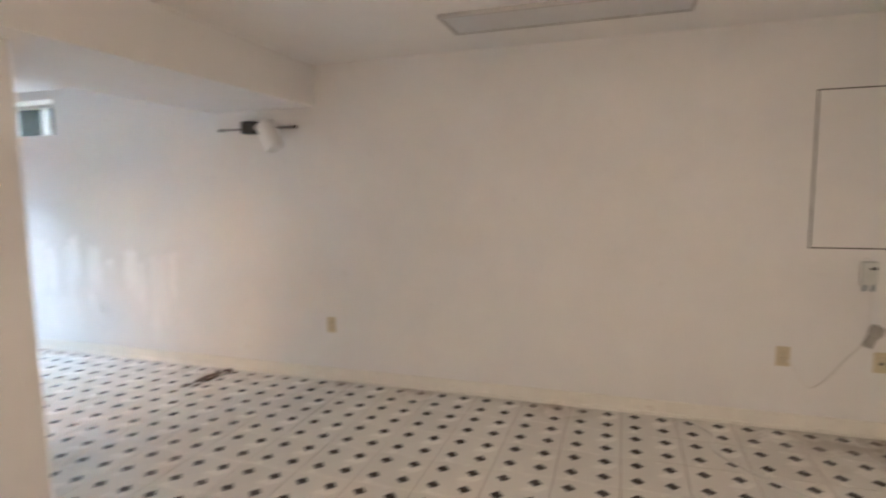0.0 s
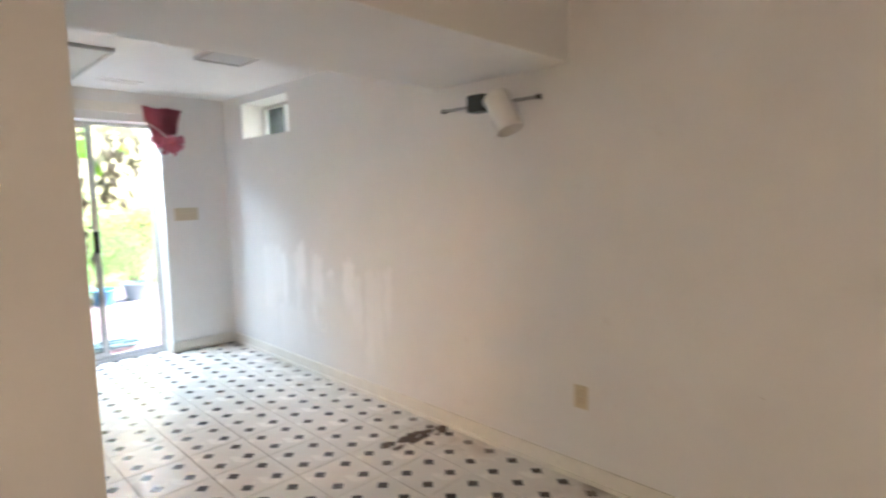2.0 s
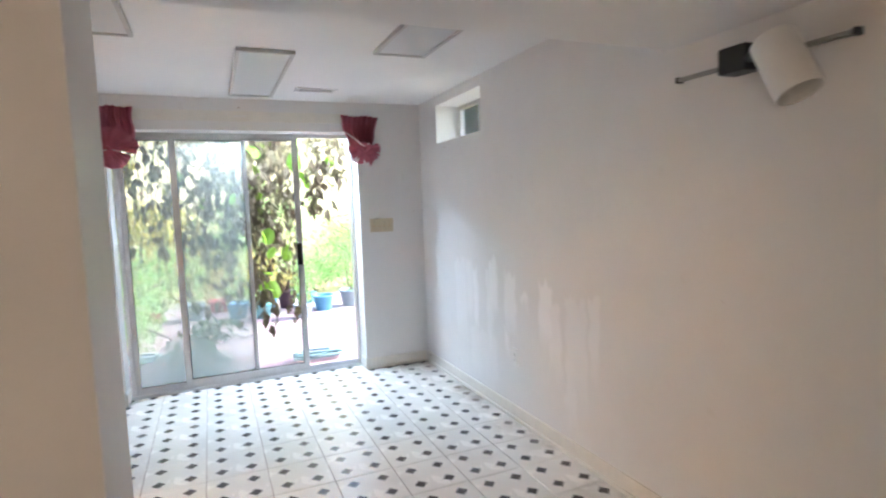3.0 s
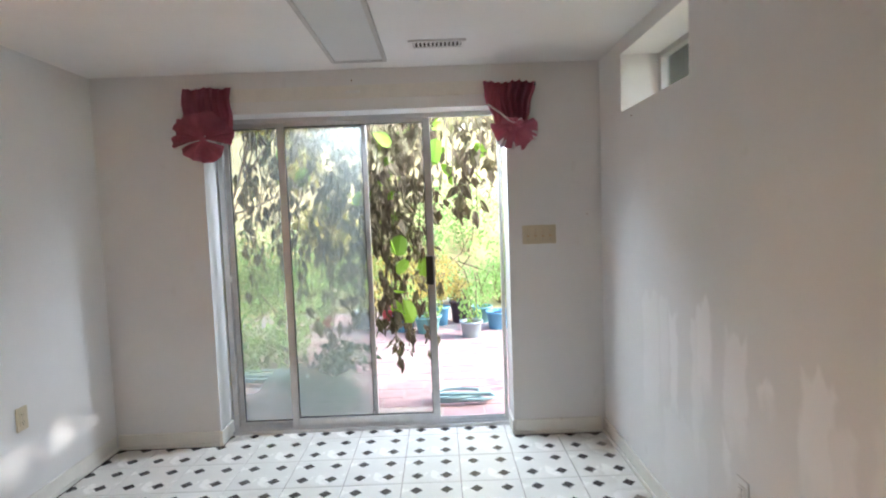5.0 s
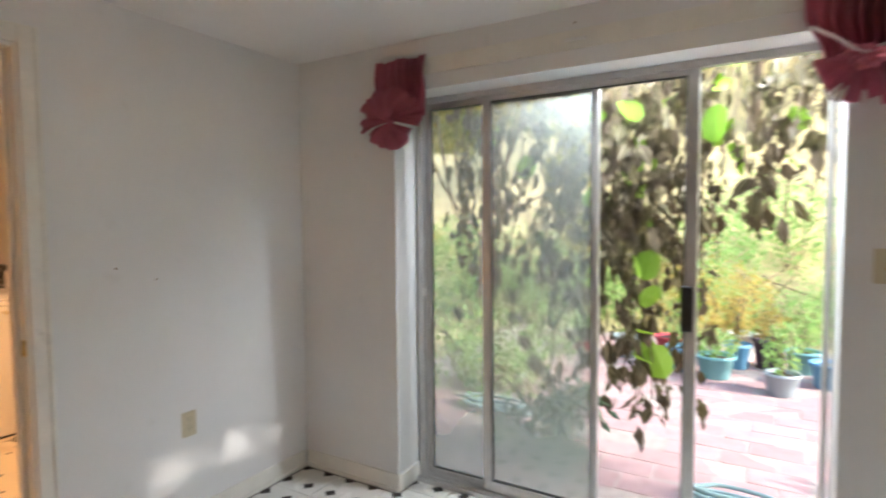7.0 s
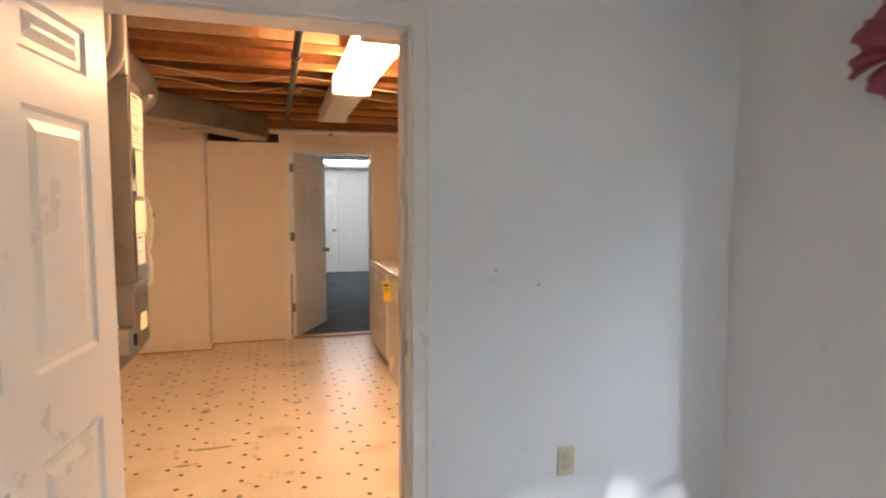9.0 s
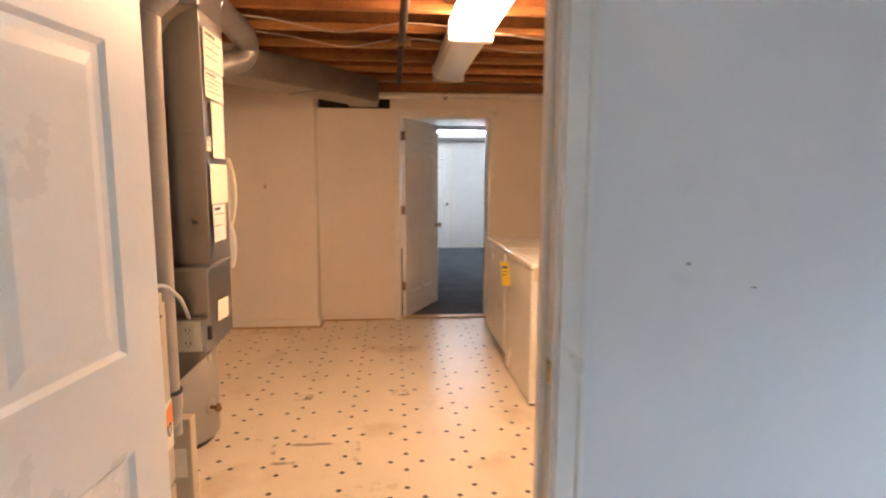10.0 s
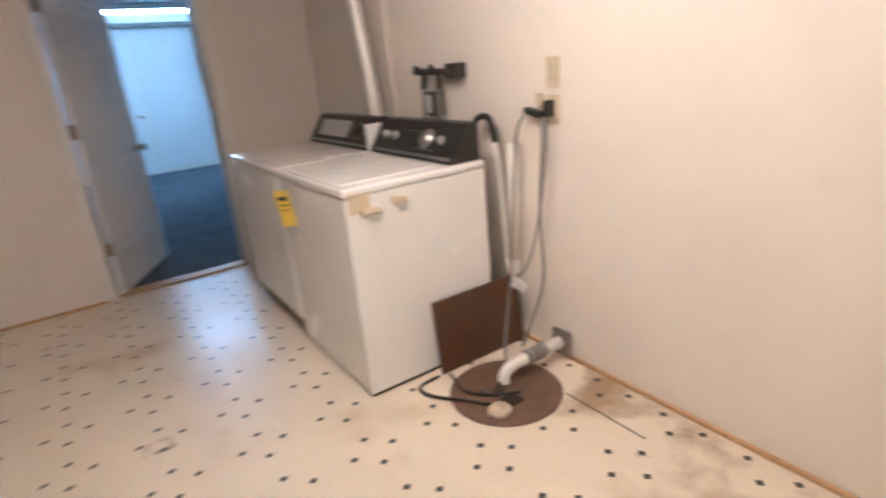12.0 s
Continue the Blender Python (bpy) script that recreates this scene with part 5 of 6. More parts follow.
part("pipe", cyl((-3.03, 4.0, 2.205), (-3.03, UN, 2.225), 0.028, seg=14), PVC, wp)
part("bracket", boxes((-3.055, -3.005, 4.88, 4.91, 2.175, 2.24), bevel=0.003), STEEL, wp)
for k, (y0, z0, y1) in enumerate(((3.1, 2.325, 5.9), (3.2, 2.32, 6.0))):
    x = -1.02 - 0.35 * k
    cw = thing("ceiling_cable", (x, 4.5, 2.3), "white electric cable sagging under the joists", "cable", "joist cables")
    part("cable", tube([(x + 0.2, y0, z0), (x, 3.7, 2.325), (x - 0.12, 4.1, 2.29), (x, 4.5, 2.32), (x + 0.1, 5.0, 2.25), (x - 0.1, 5.4, 2.28), (x + 0.15, y1, 2.325)], 0.0045, 6), CORDT, cw)

td = thing("trunk_duct", (-1.4, 3.3, 2.1), "dull sheet metal trunk duct under the joists", "duct")


def skew_box(p0, p1, width, z0, z1):
    """A box along the floor-plan line p0 to p1, width to its left-hand side."""
    p0, p1 = Vector((*p0, 0)), Vector((*p1, 0))
    d = (p1 - p0).normalized()
    s = Vector((-d.y, d.x, 0)) * width
    bm = bmesh.new()
    v = [bm.verts.new(q + Vector((0, 0, z))) for z in (z0, z1) for q in (p0, p1, p1 + s, p0 + s)]
    for q in ((3, 2, 1, 0), (4, 5, 6, 7), (0, 1, 5, 4), (1, 2, 6, 5), (2, 3, 7, 6), (3, 0, 4, 7)):
        bm.faces.new([v[i] for i in q])
    bmesh.ops.bevel(bm, geom=bm.edges[:], offset=0.004, segments=1, affect="EDGES")
    return bm


part("duct_run", skew_box((-0.95, 2.72), (-2.21, 3.84), 0.34, 2.12, 2.328), DUCT, td)
part("duct_run", skew_box((-2.21, 3.84), (-2.87, 4.28), 0.34, 2.12, 2.328), DUCT, td)
part("seam", skew_box((-2.195, 3.828), (-2.225, 3.852), 0.355, 2.112, 2.331), STEEL, td, "raised drive cleat")
part("boot", boxes((-3.226, -2.84, 3.98, 4.26, 2.122, 2.195), bevel=0.006), DUCT, td, "end boot of the duct")
hg = thing("hanging_box", (-2.8, 2.76, 2.12), "dark red painted junction box near the ceiling", "box")
part("case", boxes((-2.98, -2.70, 2.65, 2.88, 2.120, 2.20), bevel=0.004), BROWNB, hg)
part("case", boxes((-2.98, -2.70, 2.65, 2.72, 2.20, 2.33), bevel=0.004), BROWNB, hg)

# ---- utility room: furnace corner ----
rd = thing("return_duct", (0.33, 3.6, 0.0), "tall galvanised return air duct beside the furnace", "duct")
bm = bmesh.new()
va = [bm.verts.new(p) for p in ((0.20, 3.80, 0.885), (0.45, 3.80, 0.870), (0.45, 3.40, 0.50), (0.20, 3.40, 0.50))]
vb = [bm.verts.new((v.co.x, v.co.y, 1.14)) for v in va]
bm.faces.new(list(reversed(va)))
bm.faces.new(vb)
for i in range(4):
    bm.faces.new((va[i], va[(i + 1) % 4], vb[(i + 1) % 4], vb[i]))
bmesh.ops.bevel(bm, geom=bm.edges[:], offset=0.003, segments=1, affect="EDGES")
low = part("lower_section", bm, GALV, rd)
prof = [(3.64, 1.148), (3.795, 1.148), (3.795, 1.965), (3.765, 1.957), (3.735, 1.942), (3.71, 1.918), (3.685, 1.882), (3.665, 1.838), (3.65, 1.78), (3.64, 1.70)]
bm = bmesh.new()
ea, eb = [[bm.verts.new((x, y, z)) for y, z in prof] for x in (0.175, 0.405)]
bm.faces.new(ea)
bm.faces.new(list(reversed(eb)))
for i in range(len(prof)):
    j = (i + 1) % len(prof)
    bm.faces.new((ea[j], ea[i], eb[i], eb[j])).smooth = i > 1
bmesh.ops.recalc_face_normals(bm, faces=bm.faces)
part("upper_section", bm, GALV, rd)
part("corner_flange", boxes((0.401, 0.409, 3.790, 3.800, 1.155, 1.96), bevel=0.001), GALV, rd)
part("standing_seam", boxes((0.197, 0.454, 3.397, 3.804, 1.136, 1.152), bevel=0.002), STEEL, rd)
part("standing_seam", boxes((0.172, 0.408, 3.637, 3.798, 1.575, 1.581), bevel=0.001), STEEL, rd)
part("top_transition", skew_box((0.40, 3.80), (-0.45, 3.62), 0.26, 1.972, 2.33), DUCT, rd, "angled duct top")
part("foot", boxes((0.24, 0.43, 3.05, 3.40, 0.0, 0.52), bevel=0.004), STEEL, rd, "lower boot to the furnace")


def sheet(name, x0, x1, z0, z1, material, label, bars=0, lean=0.0, y=3.802):
    ob = thing(name, ((x0 + x1) / 2, y, z0), label, "paper")
    m = pose((x0 + x1) / 2, y, (z0 + z1) / 2, 0, lean, 0)
    w_, h_ = (x1 - x0) / 2, (z1 - z0) / 2
    part("paper_sheet", turned(boxes((-w_, w_, 0.0, 0.0012, -h_, h_)), m), material, ob)
    if bars:
        rows = [(-w_ * 0.2 - 0.0, w_ * 0.8, 0.0012, 0.0018, h_ * 0.72, h_ * 0.86)]
        for k in range(bars):
            z = h_ * (0.5 - 1.3 * k / bars)
            rows.append((-w_ * 0.8 + 0.02 * (k % 3), w_ * 0.8, 0.0012, 0.0016, z - 0.0012, z + 0.0012))
        part("print_bars", turned(boxes(*rows), m), INK, ob, "grey printed lines")
    return ob


sheet("notice_sheet", 0.200, 0.380, 1.352, 1.485, PAPER, "cream paper sheet taped to the duct")
sheet("notice_sheet", 0.243, 0.367, 1.224, 1.347, PAPERW, "white printed service sheet taped to the duct", 2)
sheet("notice_sheet", 0.215, 0.340, 1.505, 1.69, PAPER, "long cream paper strip taped to the duct")
sheet("notice_sheet", 0.360, 0.400, 1.525, 1.57, PAPERW, "small white sticker on the duct", 2)
sheet("notice_sheet", 0.200, 0.390, 1.698, 1.785, PAPER, "cream warning sheet high on the duct", 4)
sheet("notice_sheet", 0.190, 0.385, 1.792, 1.915, PAPER, "cream label high on the duct", 3)
for z0, z1, bulge, material, lab in ((1.262, 1.510, 0.030, PAPER, "curled cream paper sheet peeling off the duct edge"), (1.105, 1.268, 0.022, PAPERW, "crumpled white paper strip peeling off the duct edge")):
    curl = thing("notice_sheet", (0.168, 3.797, z0), lab, "paper")
    bm = bmesh.new()
    rows = []
    for k in range(13):
        v = k / 12
        out = bulge * math.sin(math.pi * (0.06 + 0.88 * v)) ** 0.7
        rows.append([bm.verts.new((0.172 - 0.010 * u * u, 3.796 + out * u, z0 + (z1 - z0) * v)) for u in (0.0, 0.35, 0.7, 1.0)])
    for k in range(12):
        for i in range(3):
            bm.faces.new((rows[k][i], rows[k][i + 1], rows[k + 1][i + 1], rows[k + 1][i])).smooth = True
    bmesh.ops.solidify(bm, geom=bm.faces[:], thickness=0.0008)
    part("paper_sheet", bm, material, curl)
sheet("notice_sheet", 0.256, 0.370, 0.950, 1.020, PAPER, "cream square label on the duct foot", 0, -4)

ob_ = thing("outlet_box", (0.47, 3.72, 0.87), "metal outlet box with an ivory receptacle on the duct", "outlet")
part("case", boxes((0.451, 0.490, 3.703, 3.800, 0.880, 0.990), bevel=0.003), STEEL, ob_)
part("cover_plate", boxes((0.490, 0.494, 3.706, 3.786, 0.886, 0.984), bevel=0.0015), IVORY, ob_)
for z in (0.913, 0.957):
    part("receptacle", boxes((0.494, 0.497, 3.730, 3.762, z - 0.014, z + 0.014), bevel=0.001), IVORY, ob_)
    part("slot", boxes((0.497, 0.4975, 3.738, 3.741, z - 0.004, z + 0.008), (0.497, 0.4975, 3.751, 3.754, z - 0.004, z + 0.008), (0.497, 0.4975, 3.744, 3.748, z - 0.011, z - 0.007)), INK, ob_)
part("toggle", boxes((0.464, 0.480, 3.800, 3.812, 0.92, 0.965), bevel=0.002), BLACKP, ob_)
part("conduit", tube([(0.472, 3.745, 0.988), (0.516, 3.745, 1.046), (0.558, 3.747, 1.081), (0.648, 3.745, 1.131), (0.735, 3.738, 1.140), (0.80, 3.725, 1.128), (0.86, 3.71, 1.122)], 0.006, 8), CORDW, ob_, "white flexible conduit")

fu = thing("furnace", (0.77, 3.4, 0), "cream enamel furnace cabinet with louvre slots", "furnace")
part("cabinet", boxes((0.655, 0.882, 2.95, 3.742, 0.0, 1.115), bevel=0.006), CREAM, fu)
part("front_panel", boxes((0.662, 0.880, 3.742, 3.750, 0.55, 1.09), bevel=0.003), CREAM, fu)
part("front_panel", boxes((0.662, 0.880, 3.742, 3.750, 0.02, 0.54), bevel=0.003), CREAM, fu)
for xa, xb, z in ((0.690, 0.760, 1.055), (0.780, 0.870, 1.052), (0.780, 0.870, 1.020)):
    part("louvre_slot", boxes((xa, xb, 3.7495, 3.752, z - 0.005, z + 0.003)), INK, fu, "dark louvre slot")
part("label_plate", boxes((0.845, 0.878, 3.750, 3.7515, 1.055, 1.085)), RED, fu, "small red and black label")
part("label_plate", boxes((0.838, 0.878, 3.750, 3.7515, 1.030, 1.053)), INK, fu)
part("brand_label", boxes((0.664, 0.875, 3.7505, 3.752, 0.66, 0.80)), PAPER, fu, "cream and orange furnace label")
bm = bmesh.new()
tri = [bm.verts.new(p) for p in ((0.664, 3.7528, 0.80), (0.664, 3.7528, 0.735), (0.875, 3.7528, 0.66), (0.875, 3.7528, 0.70))]
bm.faces.new(tri)
part("brand_label", bm, ORANGE, fu, "orange print band")
for word, xx in (("us", 0.800), ("90", 0.735)):
    txt = bpy.data.curves.new("letters", "FONT")
    txt.body = word
    txt.size, txt.extrude, txt.shear = 0.055, 0.0004, 0.25
    tmp = bpy.data.objects.new("letters", txt)
    scene.collection.objects.link(tmp)
    lm = bpy.data.meshes.new_from_object(tmp.evaluated_get(bpy.context.evaluated_depsgraph_get()))
    bpy.data.objects.remove(tmp)
    letters = new("letters", lm)
    lm.materials.append(INK)
    letters.parent = fu
    letters.matrix_parent_inverse = Matrix.Translation(-BASE[fu.name])
    letters.matrix_basis = pose(xx, 3.7535, 0.700, 90, 0, 180)
# added near-black box: paints the shade between and behind the pipes
part("shade_box", boxes((0.47, 0.875, 2.95, 3.50, 1.12, 2.30), bevel=0.004), VOID, fu, "near-black box standing for the shade behind the pipes")

for (x, y, z0, r, lab, coup, lean) in ((0.672, 3.697, 1.118, 0.025, "white plastic flue pipe rising from the furnace", 1.26, 0.0), (0.555, 3.712, 0.74, 0.030, "white plastic air pipe beside the furnace", None, 0.024)):
    p = thing("flue_pipe", (x, y, z0), lab, "pipe", "furnace pipes")
    part("pipe", tube([(x + lean, y, z0), (x + lean * 0.55, y, 1.0 + z0 / 2), (x, y, 1.86), (x, y + 0.012, 1.915), (x, y + 0.055, 1.955), (x, y + 0.085, 2.0), (x, y + 0.095, 2.08), (x, y + 0.095, 2.32)], r, 18, 8), PVC_SHADED, p)
    if coup:
        part("coupling", lathe((x, y, coup - 0.035), (0, 0, 1), [(r, 0), (r * 1.22, 0.001), (r * 1.22, 0.07), (r, 0.071)], 20), PVC_SHADED, p)
    else:
        part("elbow", tube([(x + lean, y, z0 + 0.05), (x + lean, y, z0), (x + lean + 0.005, y - 0.02, z0 - 0.05), (x + lean + 0.01, y - 0.1, z0 - 0.08)], r * 1.2, 16, 6), PVC_SHADED, p)
        part("band", cyl((x + lean, y, z0 + 0.045), (x + lean, y, z0 + 0.055), r * 1.28, seg=20), INK, p)
p = thing("flue_pipe", (0.468, 3.682, 0.6), "grey conduit pipe beside the duct", "pipe", "furnace pipes")
part("pipe", cyl((0.468, 3.682, 0.6), (0.464, 3.682, 2.33), 0.018, seg=14), GREYE, p)

wh = thing("water_heater", (-0.74, 3.10, 0), "grey enamel water heater tank with labels", "water heater")
tank = part("tank", lathe((-0.74, 3.10, 0.03), (0, 0, 1), [(0.24, 0), (0.262, 0.01), (0.262, 1.57), (0.25, 1.595), (0.10, 1.605)], 48), GREYE, wh)
part("base_ring", lathe((-0.74, 3.10, 0.0), (0, 0, 1), [(0.225, 0), (0.235, 0.002), (0.235, 0.032), (0.2, 0.033)], 40), BLACKP, wh)


def wrap(a0, a1, z0, z1, r):
    """A label bent round the tank between two bearings."""
    bm = bmesh.new()
    n = 14
    rows = [[bm.verts.new((-0.74 + r * math.cos(radians(a0 + (a1 - a0) * i / n)), 3.10 + r * math.sin(radians(a0 + (a1 - a0) * i / n)), z)) for i in range(n + 1)] for z in (z0, z1)]
    for i in range(n):
        bm.faces.new((rows[0][i], rows[0][i + 1], rows[1][i + 1], rows[1][i])).smooth = True
    return bm


part("label", wrap(40, 114, 1.20, 1.56, 0.2632), YELLOWP, tank, "large yellow energy label")
part("label", wrap(44, 112, 0.98, 1.18, 0.2632), PAPER, tank, "white instruction label")
part("label", wrap(40, 108, 0.70, 0.93, 0.2632), PAPERW, tank, "white warning label")
part("drain_valve", tube([(-0.66, 3.345, 0.215), (-0.652, 3.37, 0.215), (-0.645, 3.395, 0.212), (-0.642, 3.412, 0.202)], 0.011, 10), BRONZE, wh, "brass drain valve")
part("valve_rosette", lathe((-0.665, 3.352, 0.215), (0.30, 0.95, 0), [(0.042, 0), (0.042, 0.006), (0.02, 0.008)], 20), GREYE, wh)
part("valve_wheel", lathe((-0.648, 3.392, 0.215), (0.30, 0.95, 0), [(0.022, 0), (0.024, 0.006), (0.022, 0.012), (0.01, 0.013)], 12), BRONZE, wh)
part("relief_pipe", tube([(-0.60, 3.345, 1.45), (-0.585, 3.385, 1.45), (-0.58, 3.39, 1.38), (-0.58, 3.388, 0.9), (-0.58, 3.388, 0.5)], 0.011, 10), PVC, wh, "thin relief pipe")
part("flue", tube([(-0.74, 3.10, 1.55), (-0.74, 3.10, 1.82), (-0.82, 3.18, 1.98), (-1.02, 3.36, 2.06), (-1.17, 3.46, 2.13), (-1.19, 3.49, 2.21), (-1.08, 3.49, 2.255), (-0.85, 3.49, 2.26), (-0.5, 3.49, 2.26)], 0.066, 18, 8, 0.04), STEEL, wh, "jointed metal flue elbow")

wh.location.y += 0.056

cb = thing("condensate_box", (0.0, 3.42, 0), "narrow beige metal box standing by the furnace", "box")
part("case", boxes((0.075, 0.135, 3.30, 3.60, 0.0, 0.50), bevel=0.005), CREAM, cb)
part("label", boxes((0.1355, 0.1365, 3.50, 3.58, 0.26, 0.38)), PAPER, cb)

# grime and a lifted vinyl edge beside the long wall
gr = thing("torn_vinyl_patch", (3.88, 3.24, 0), "blackened torn vinyl patch curling up beside the wall", "debris")
grng = random.Random(21)
for k in range(16):
    t = k / 15
    cx, cy = 3.70 + 0.36 * t + grng.uniform(-0.03, 0.03), 3.27 - 0.07 * t + grng.uniform(-0.05, 0.05)
    bm = bmesh.new()
    n = 9
    r = grng.uniform(0.02, 0.055)
    ring = [bm.verts.new((cx + r * grng.uniform(0.6, 1.25) * math.cos(6.283 * i / n), cy + 0.6 * r * grng.uniform(0.6, 1.25) * math.sin(6.283 * i / n), 0.001 + 0.0003 * k)) for i in range(n)]
    top = [bm.verts.new((v.co.x * 0.8 + cx * 0.2, v.co.y * 0.8 + cy * 0.2, v.co.z + grng.uniform(0.001, 0.004))) for v in ring]
    bm.faces.new(list(reversed(ring)))
    bm.faces.new(top)
    for i in range(n):
        bm.faces.new((ring[i], ring[(i + 1) % n], top[(i + 1) % n], top[i]))
    part("flake", bm, BLACKBROWN, gr)

# ---- outdoors ----
def ground_height(x, y):
    bank = max(0.0, min(1.0, (y - 12.6) / 12.0))
    return -0.135 + 9.5 * bank * bank * (3 - 2 * bank) + 0.06 * noise.noise(Vector((x * 0.4, y * 0.4, 0))) * min(1.0, max(0.0, (y - 10.0) / 3.0))


def ground_sheet():
    xs = [-600, -150, -60, -30, -20] + [-14 + i for i in range(37)] + [30, 45, 80, 160, 600]
    ys = [-600, -150, -50, -20, -8, 0, 6] + [8 + 0.75 * i for i in range(36)] + [38, 45, 60, 120, 600]
    v = [(x, y, ground_height(x, y)) for y in ys for x in xs]
    n = len(xs)
    f = [(j * n + i, j * n + i + 1, (j + 1) * n + i + 1, (j + 1) * n + i) for j in range(len(ys) - 1) for i in range(n - 1)]
    me = bpy.data.meshes.new("ground")
    me.from_pydata(v, [], f)
    me.polygons.foreach_set("use_smooth", [True] * len(f))
    me.materials.append(EARTH)
    return tagged(new("ground", me), "dry grassy yard rising to a bank", "ground", kind="structure")


ground_sheet()
patio = structure("patio", boxes((0.3, 5.7, 6.42, 11.0, -0.128, -0.058)), MORTAR, "sandy bed under the pink patio pavers", "patio")


def leaf_mesh(name, places, size, material, shape="oval", droop=0.0, seed=1):
    """Many small folded leaves in one mesh, one at each place."""
    rng = np.random.default_rng(seed)
    n = len(places)
    p = np.asarray(places)
    if shape == "round":
        ang = np.linspace(0, 2 * np.pi, 9)[:-1]
        out = np.stack([0.5 * np.sin(ang) * (1 + 0.12 * np.cos(2 * ang)), -0.5 + 0.55 * -np.cos(ang), 0.10 * np.abs(np.sin(ang))], 1)
        faces = [(0, 1, 2, 3, 4), (4, 5, 6, 7, 0)]
    elif shape == "dry":
        out = np.array([(0, 0, 0), (0.16, -0.25, 0.10), (0.24, -0.60, 0.02), (0.07, -0.92, 0.13), (0, -1.12, 0.02), (-0.10, -0.85, 0.12), (-0.22, -0.50, -0.02), (-0.13, -0.2, 0.09)])
        faces = [(0, 1, 2, 3, 4), (4, 5, 6, 7, 0)]
    else:
        out = np.array([(0, 0, 0), (0.22, -0.45, 0.08), (0, -1, 0), (-0.22, -0.45, 0.08)])
        faces = [(0, 1, 2), (2, 3, 0)]
    k = len(out)
    yaw = rng.uniform(0, 2 * np.pi, n)
    tip = rng.normal(0, 1, n) * (1 - droop) * 1.1 + rng.normal(0, 0.22, n)
    roll = rng.normal(0, 0.35, n)
    s = size * rng.uniform(0.6, 1.35, n)
    x, y, z = out[:, 0], out[:, 2], out[:, 1]           # hangs down -z, faces y
    if shape == "dry":
        wide = rng.uniform(0.55, 1.75, n)[:, None]
    else:
        wide = np.ones((n, 1))
    X = wide * np.outer(s, x) * np.cos(roll)[:, None] - np.outer(s, z) * np.sin(roll)[:, None]
    Z = np.outer(s, x) * np.sin(roll)[:, None] + np.outer(s, z) * np.cos(roll)[:, None]
    Y = np.outer(s, y)
    Y2 = Y * np.cos(tip)[:, None] - Z * np.sin(tip)[:, None]
    Z2 = Y * np.sin(tip)[:, None] + Z * np.cos(tip)[:, None]
    X3 = X * np.cos(yaw)[:, None] - Y2 * np.sin(yaw)[:, None]
    Y3 = X * np.sin(yaw)[:, None] + Y2 * np.cos(yaw)[:, None]
    V = np.stack([X3 + p[:, 0:1], Y3 + p[:, 1:2], Z2 + p[:, 2:3]], 2).reshape(-1, 3)
    F = [tuple(i * k + q for q in f) for i in range(n) for f in faces]
    me = bpy.data.meshes.new(name)
    me.from_pydata(V.tolist(), [], F)
    me.materials.append(material)
    return me


def hang(name, me, parent, label="", kind=""):
    ob = new(name, me)
    ob.parent = parent
    if parent.name in BASE:
        ob.matrix_parent_inverse = Matrix.Translation(-BASE[parent.name])
    return tagged(ob, label, kind=kind)


def vine_strand(x, y, foot, dry, green, seed):
    rng = random.Random(seed)
    top = 2.42
    ob = thing("hanging_vine", (x, y, top), "vine strand with shrivelled brown and green leaves hanging outside" if green else "dead vine strand with shrivelled brown leaves hanging outside", "vine", "hanging vines")
    n = max(4, int((top - foot) / 0.16))
    pts = [(x + rng.uniform(-0.045, 0.045), y + rng.uniform(-0.05, 0.05), top + (foot - top) * i / n) for i in range(n + 1)]
    part("stem", tube(pts, 0.004, 5, 3), STEM, ob)
    path = spline(pts, 6)

    def spots(count, spread, lo=0.0):
        out = []
        for _ in range(count):
            q = path[min(len(path) - 1, int((lo + (1 - lo) * rng.random()) * len(path)))]
            out.append((q.x + rng.gauss(0, spread), q.y + rng.gauss(0, spread), q.z + rng.uniform(-0.03, 0.03)))
        return out
    if dry:
        hang("dry_leaves", leaf_mesh("dry_leaves", spots(int(dry * 0.75), 0.045), 0.100, LEAF_DRY, "dry", 0.93, seed), ob, "shrivelled brown leaves", "stuff")
        tangle = [(q[0] + rng.gauss(0, 0.022), q[1] + rng.gauss(0, 0.02), q[2] + rng.gauss(0, 0.035)) for q in spots(max(2, dry // 5), 0.03) for _ in range(7)]
        hang("leaf_tangle", leaf_mesh("leaf_tangle", tangle, 0.052, LEAF_DRY, "dry", 0.45, seed + 900), ob, "tangled scraps of dry leaf", "stuff")
        q = path[int(len(path) * rng.uniform(0.2, 0.7))]
        part("twig", tube([tuple(q), (q.x + rng.uniform(-0.08, 0.08), q.y, q.z - 0.08), (q.x + rng.uniform(-0.12, 0.12), q.y, q.z - 0.20)], 0.0025, 5, 3), STEM, ob)
    if green:
        hang("green_leaves", leaf_mesh("green_leaves", spots(green, 0.06, 0.1), 0.125, LEAF_GREEN, "round", 0.6, seed + 500), ob, "broad light green leaves", "stuff")
    return ob


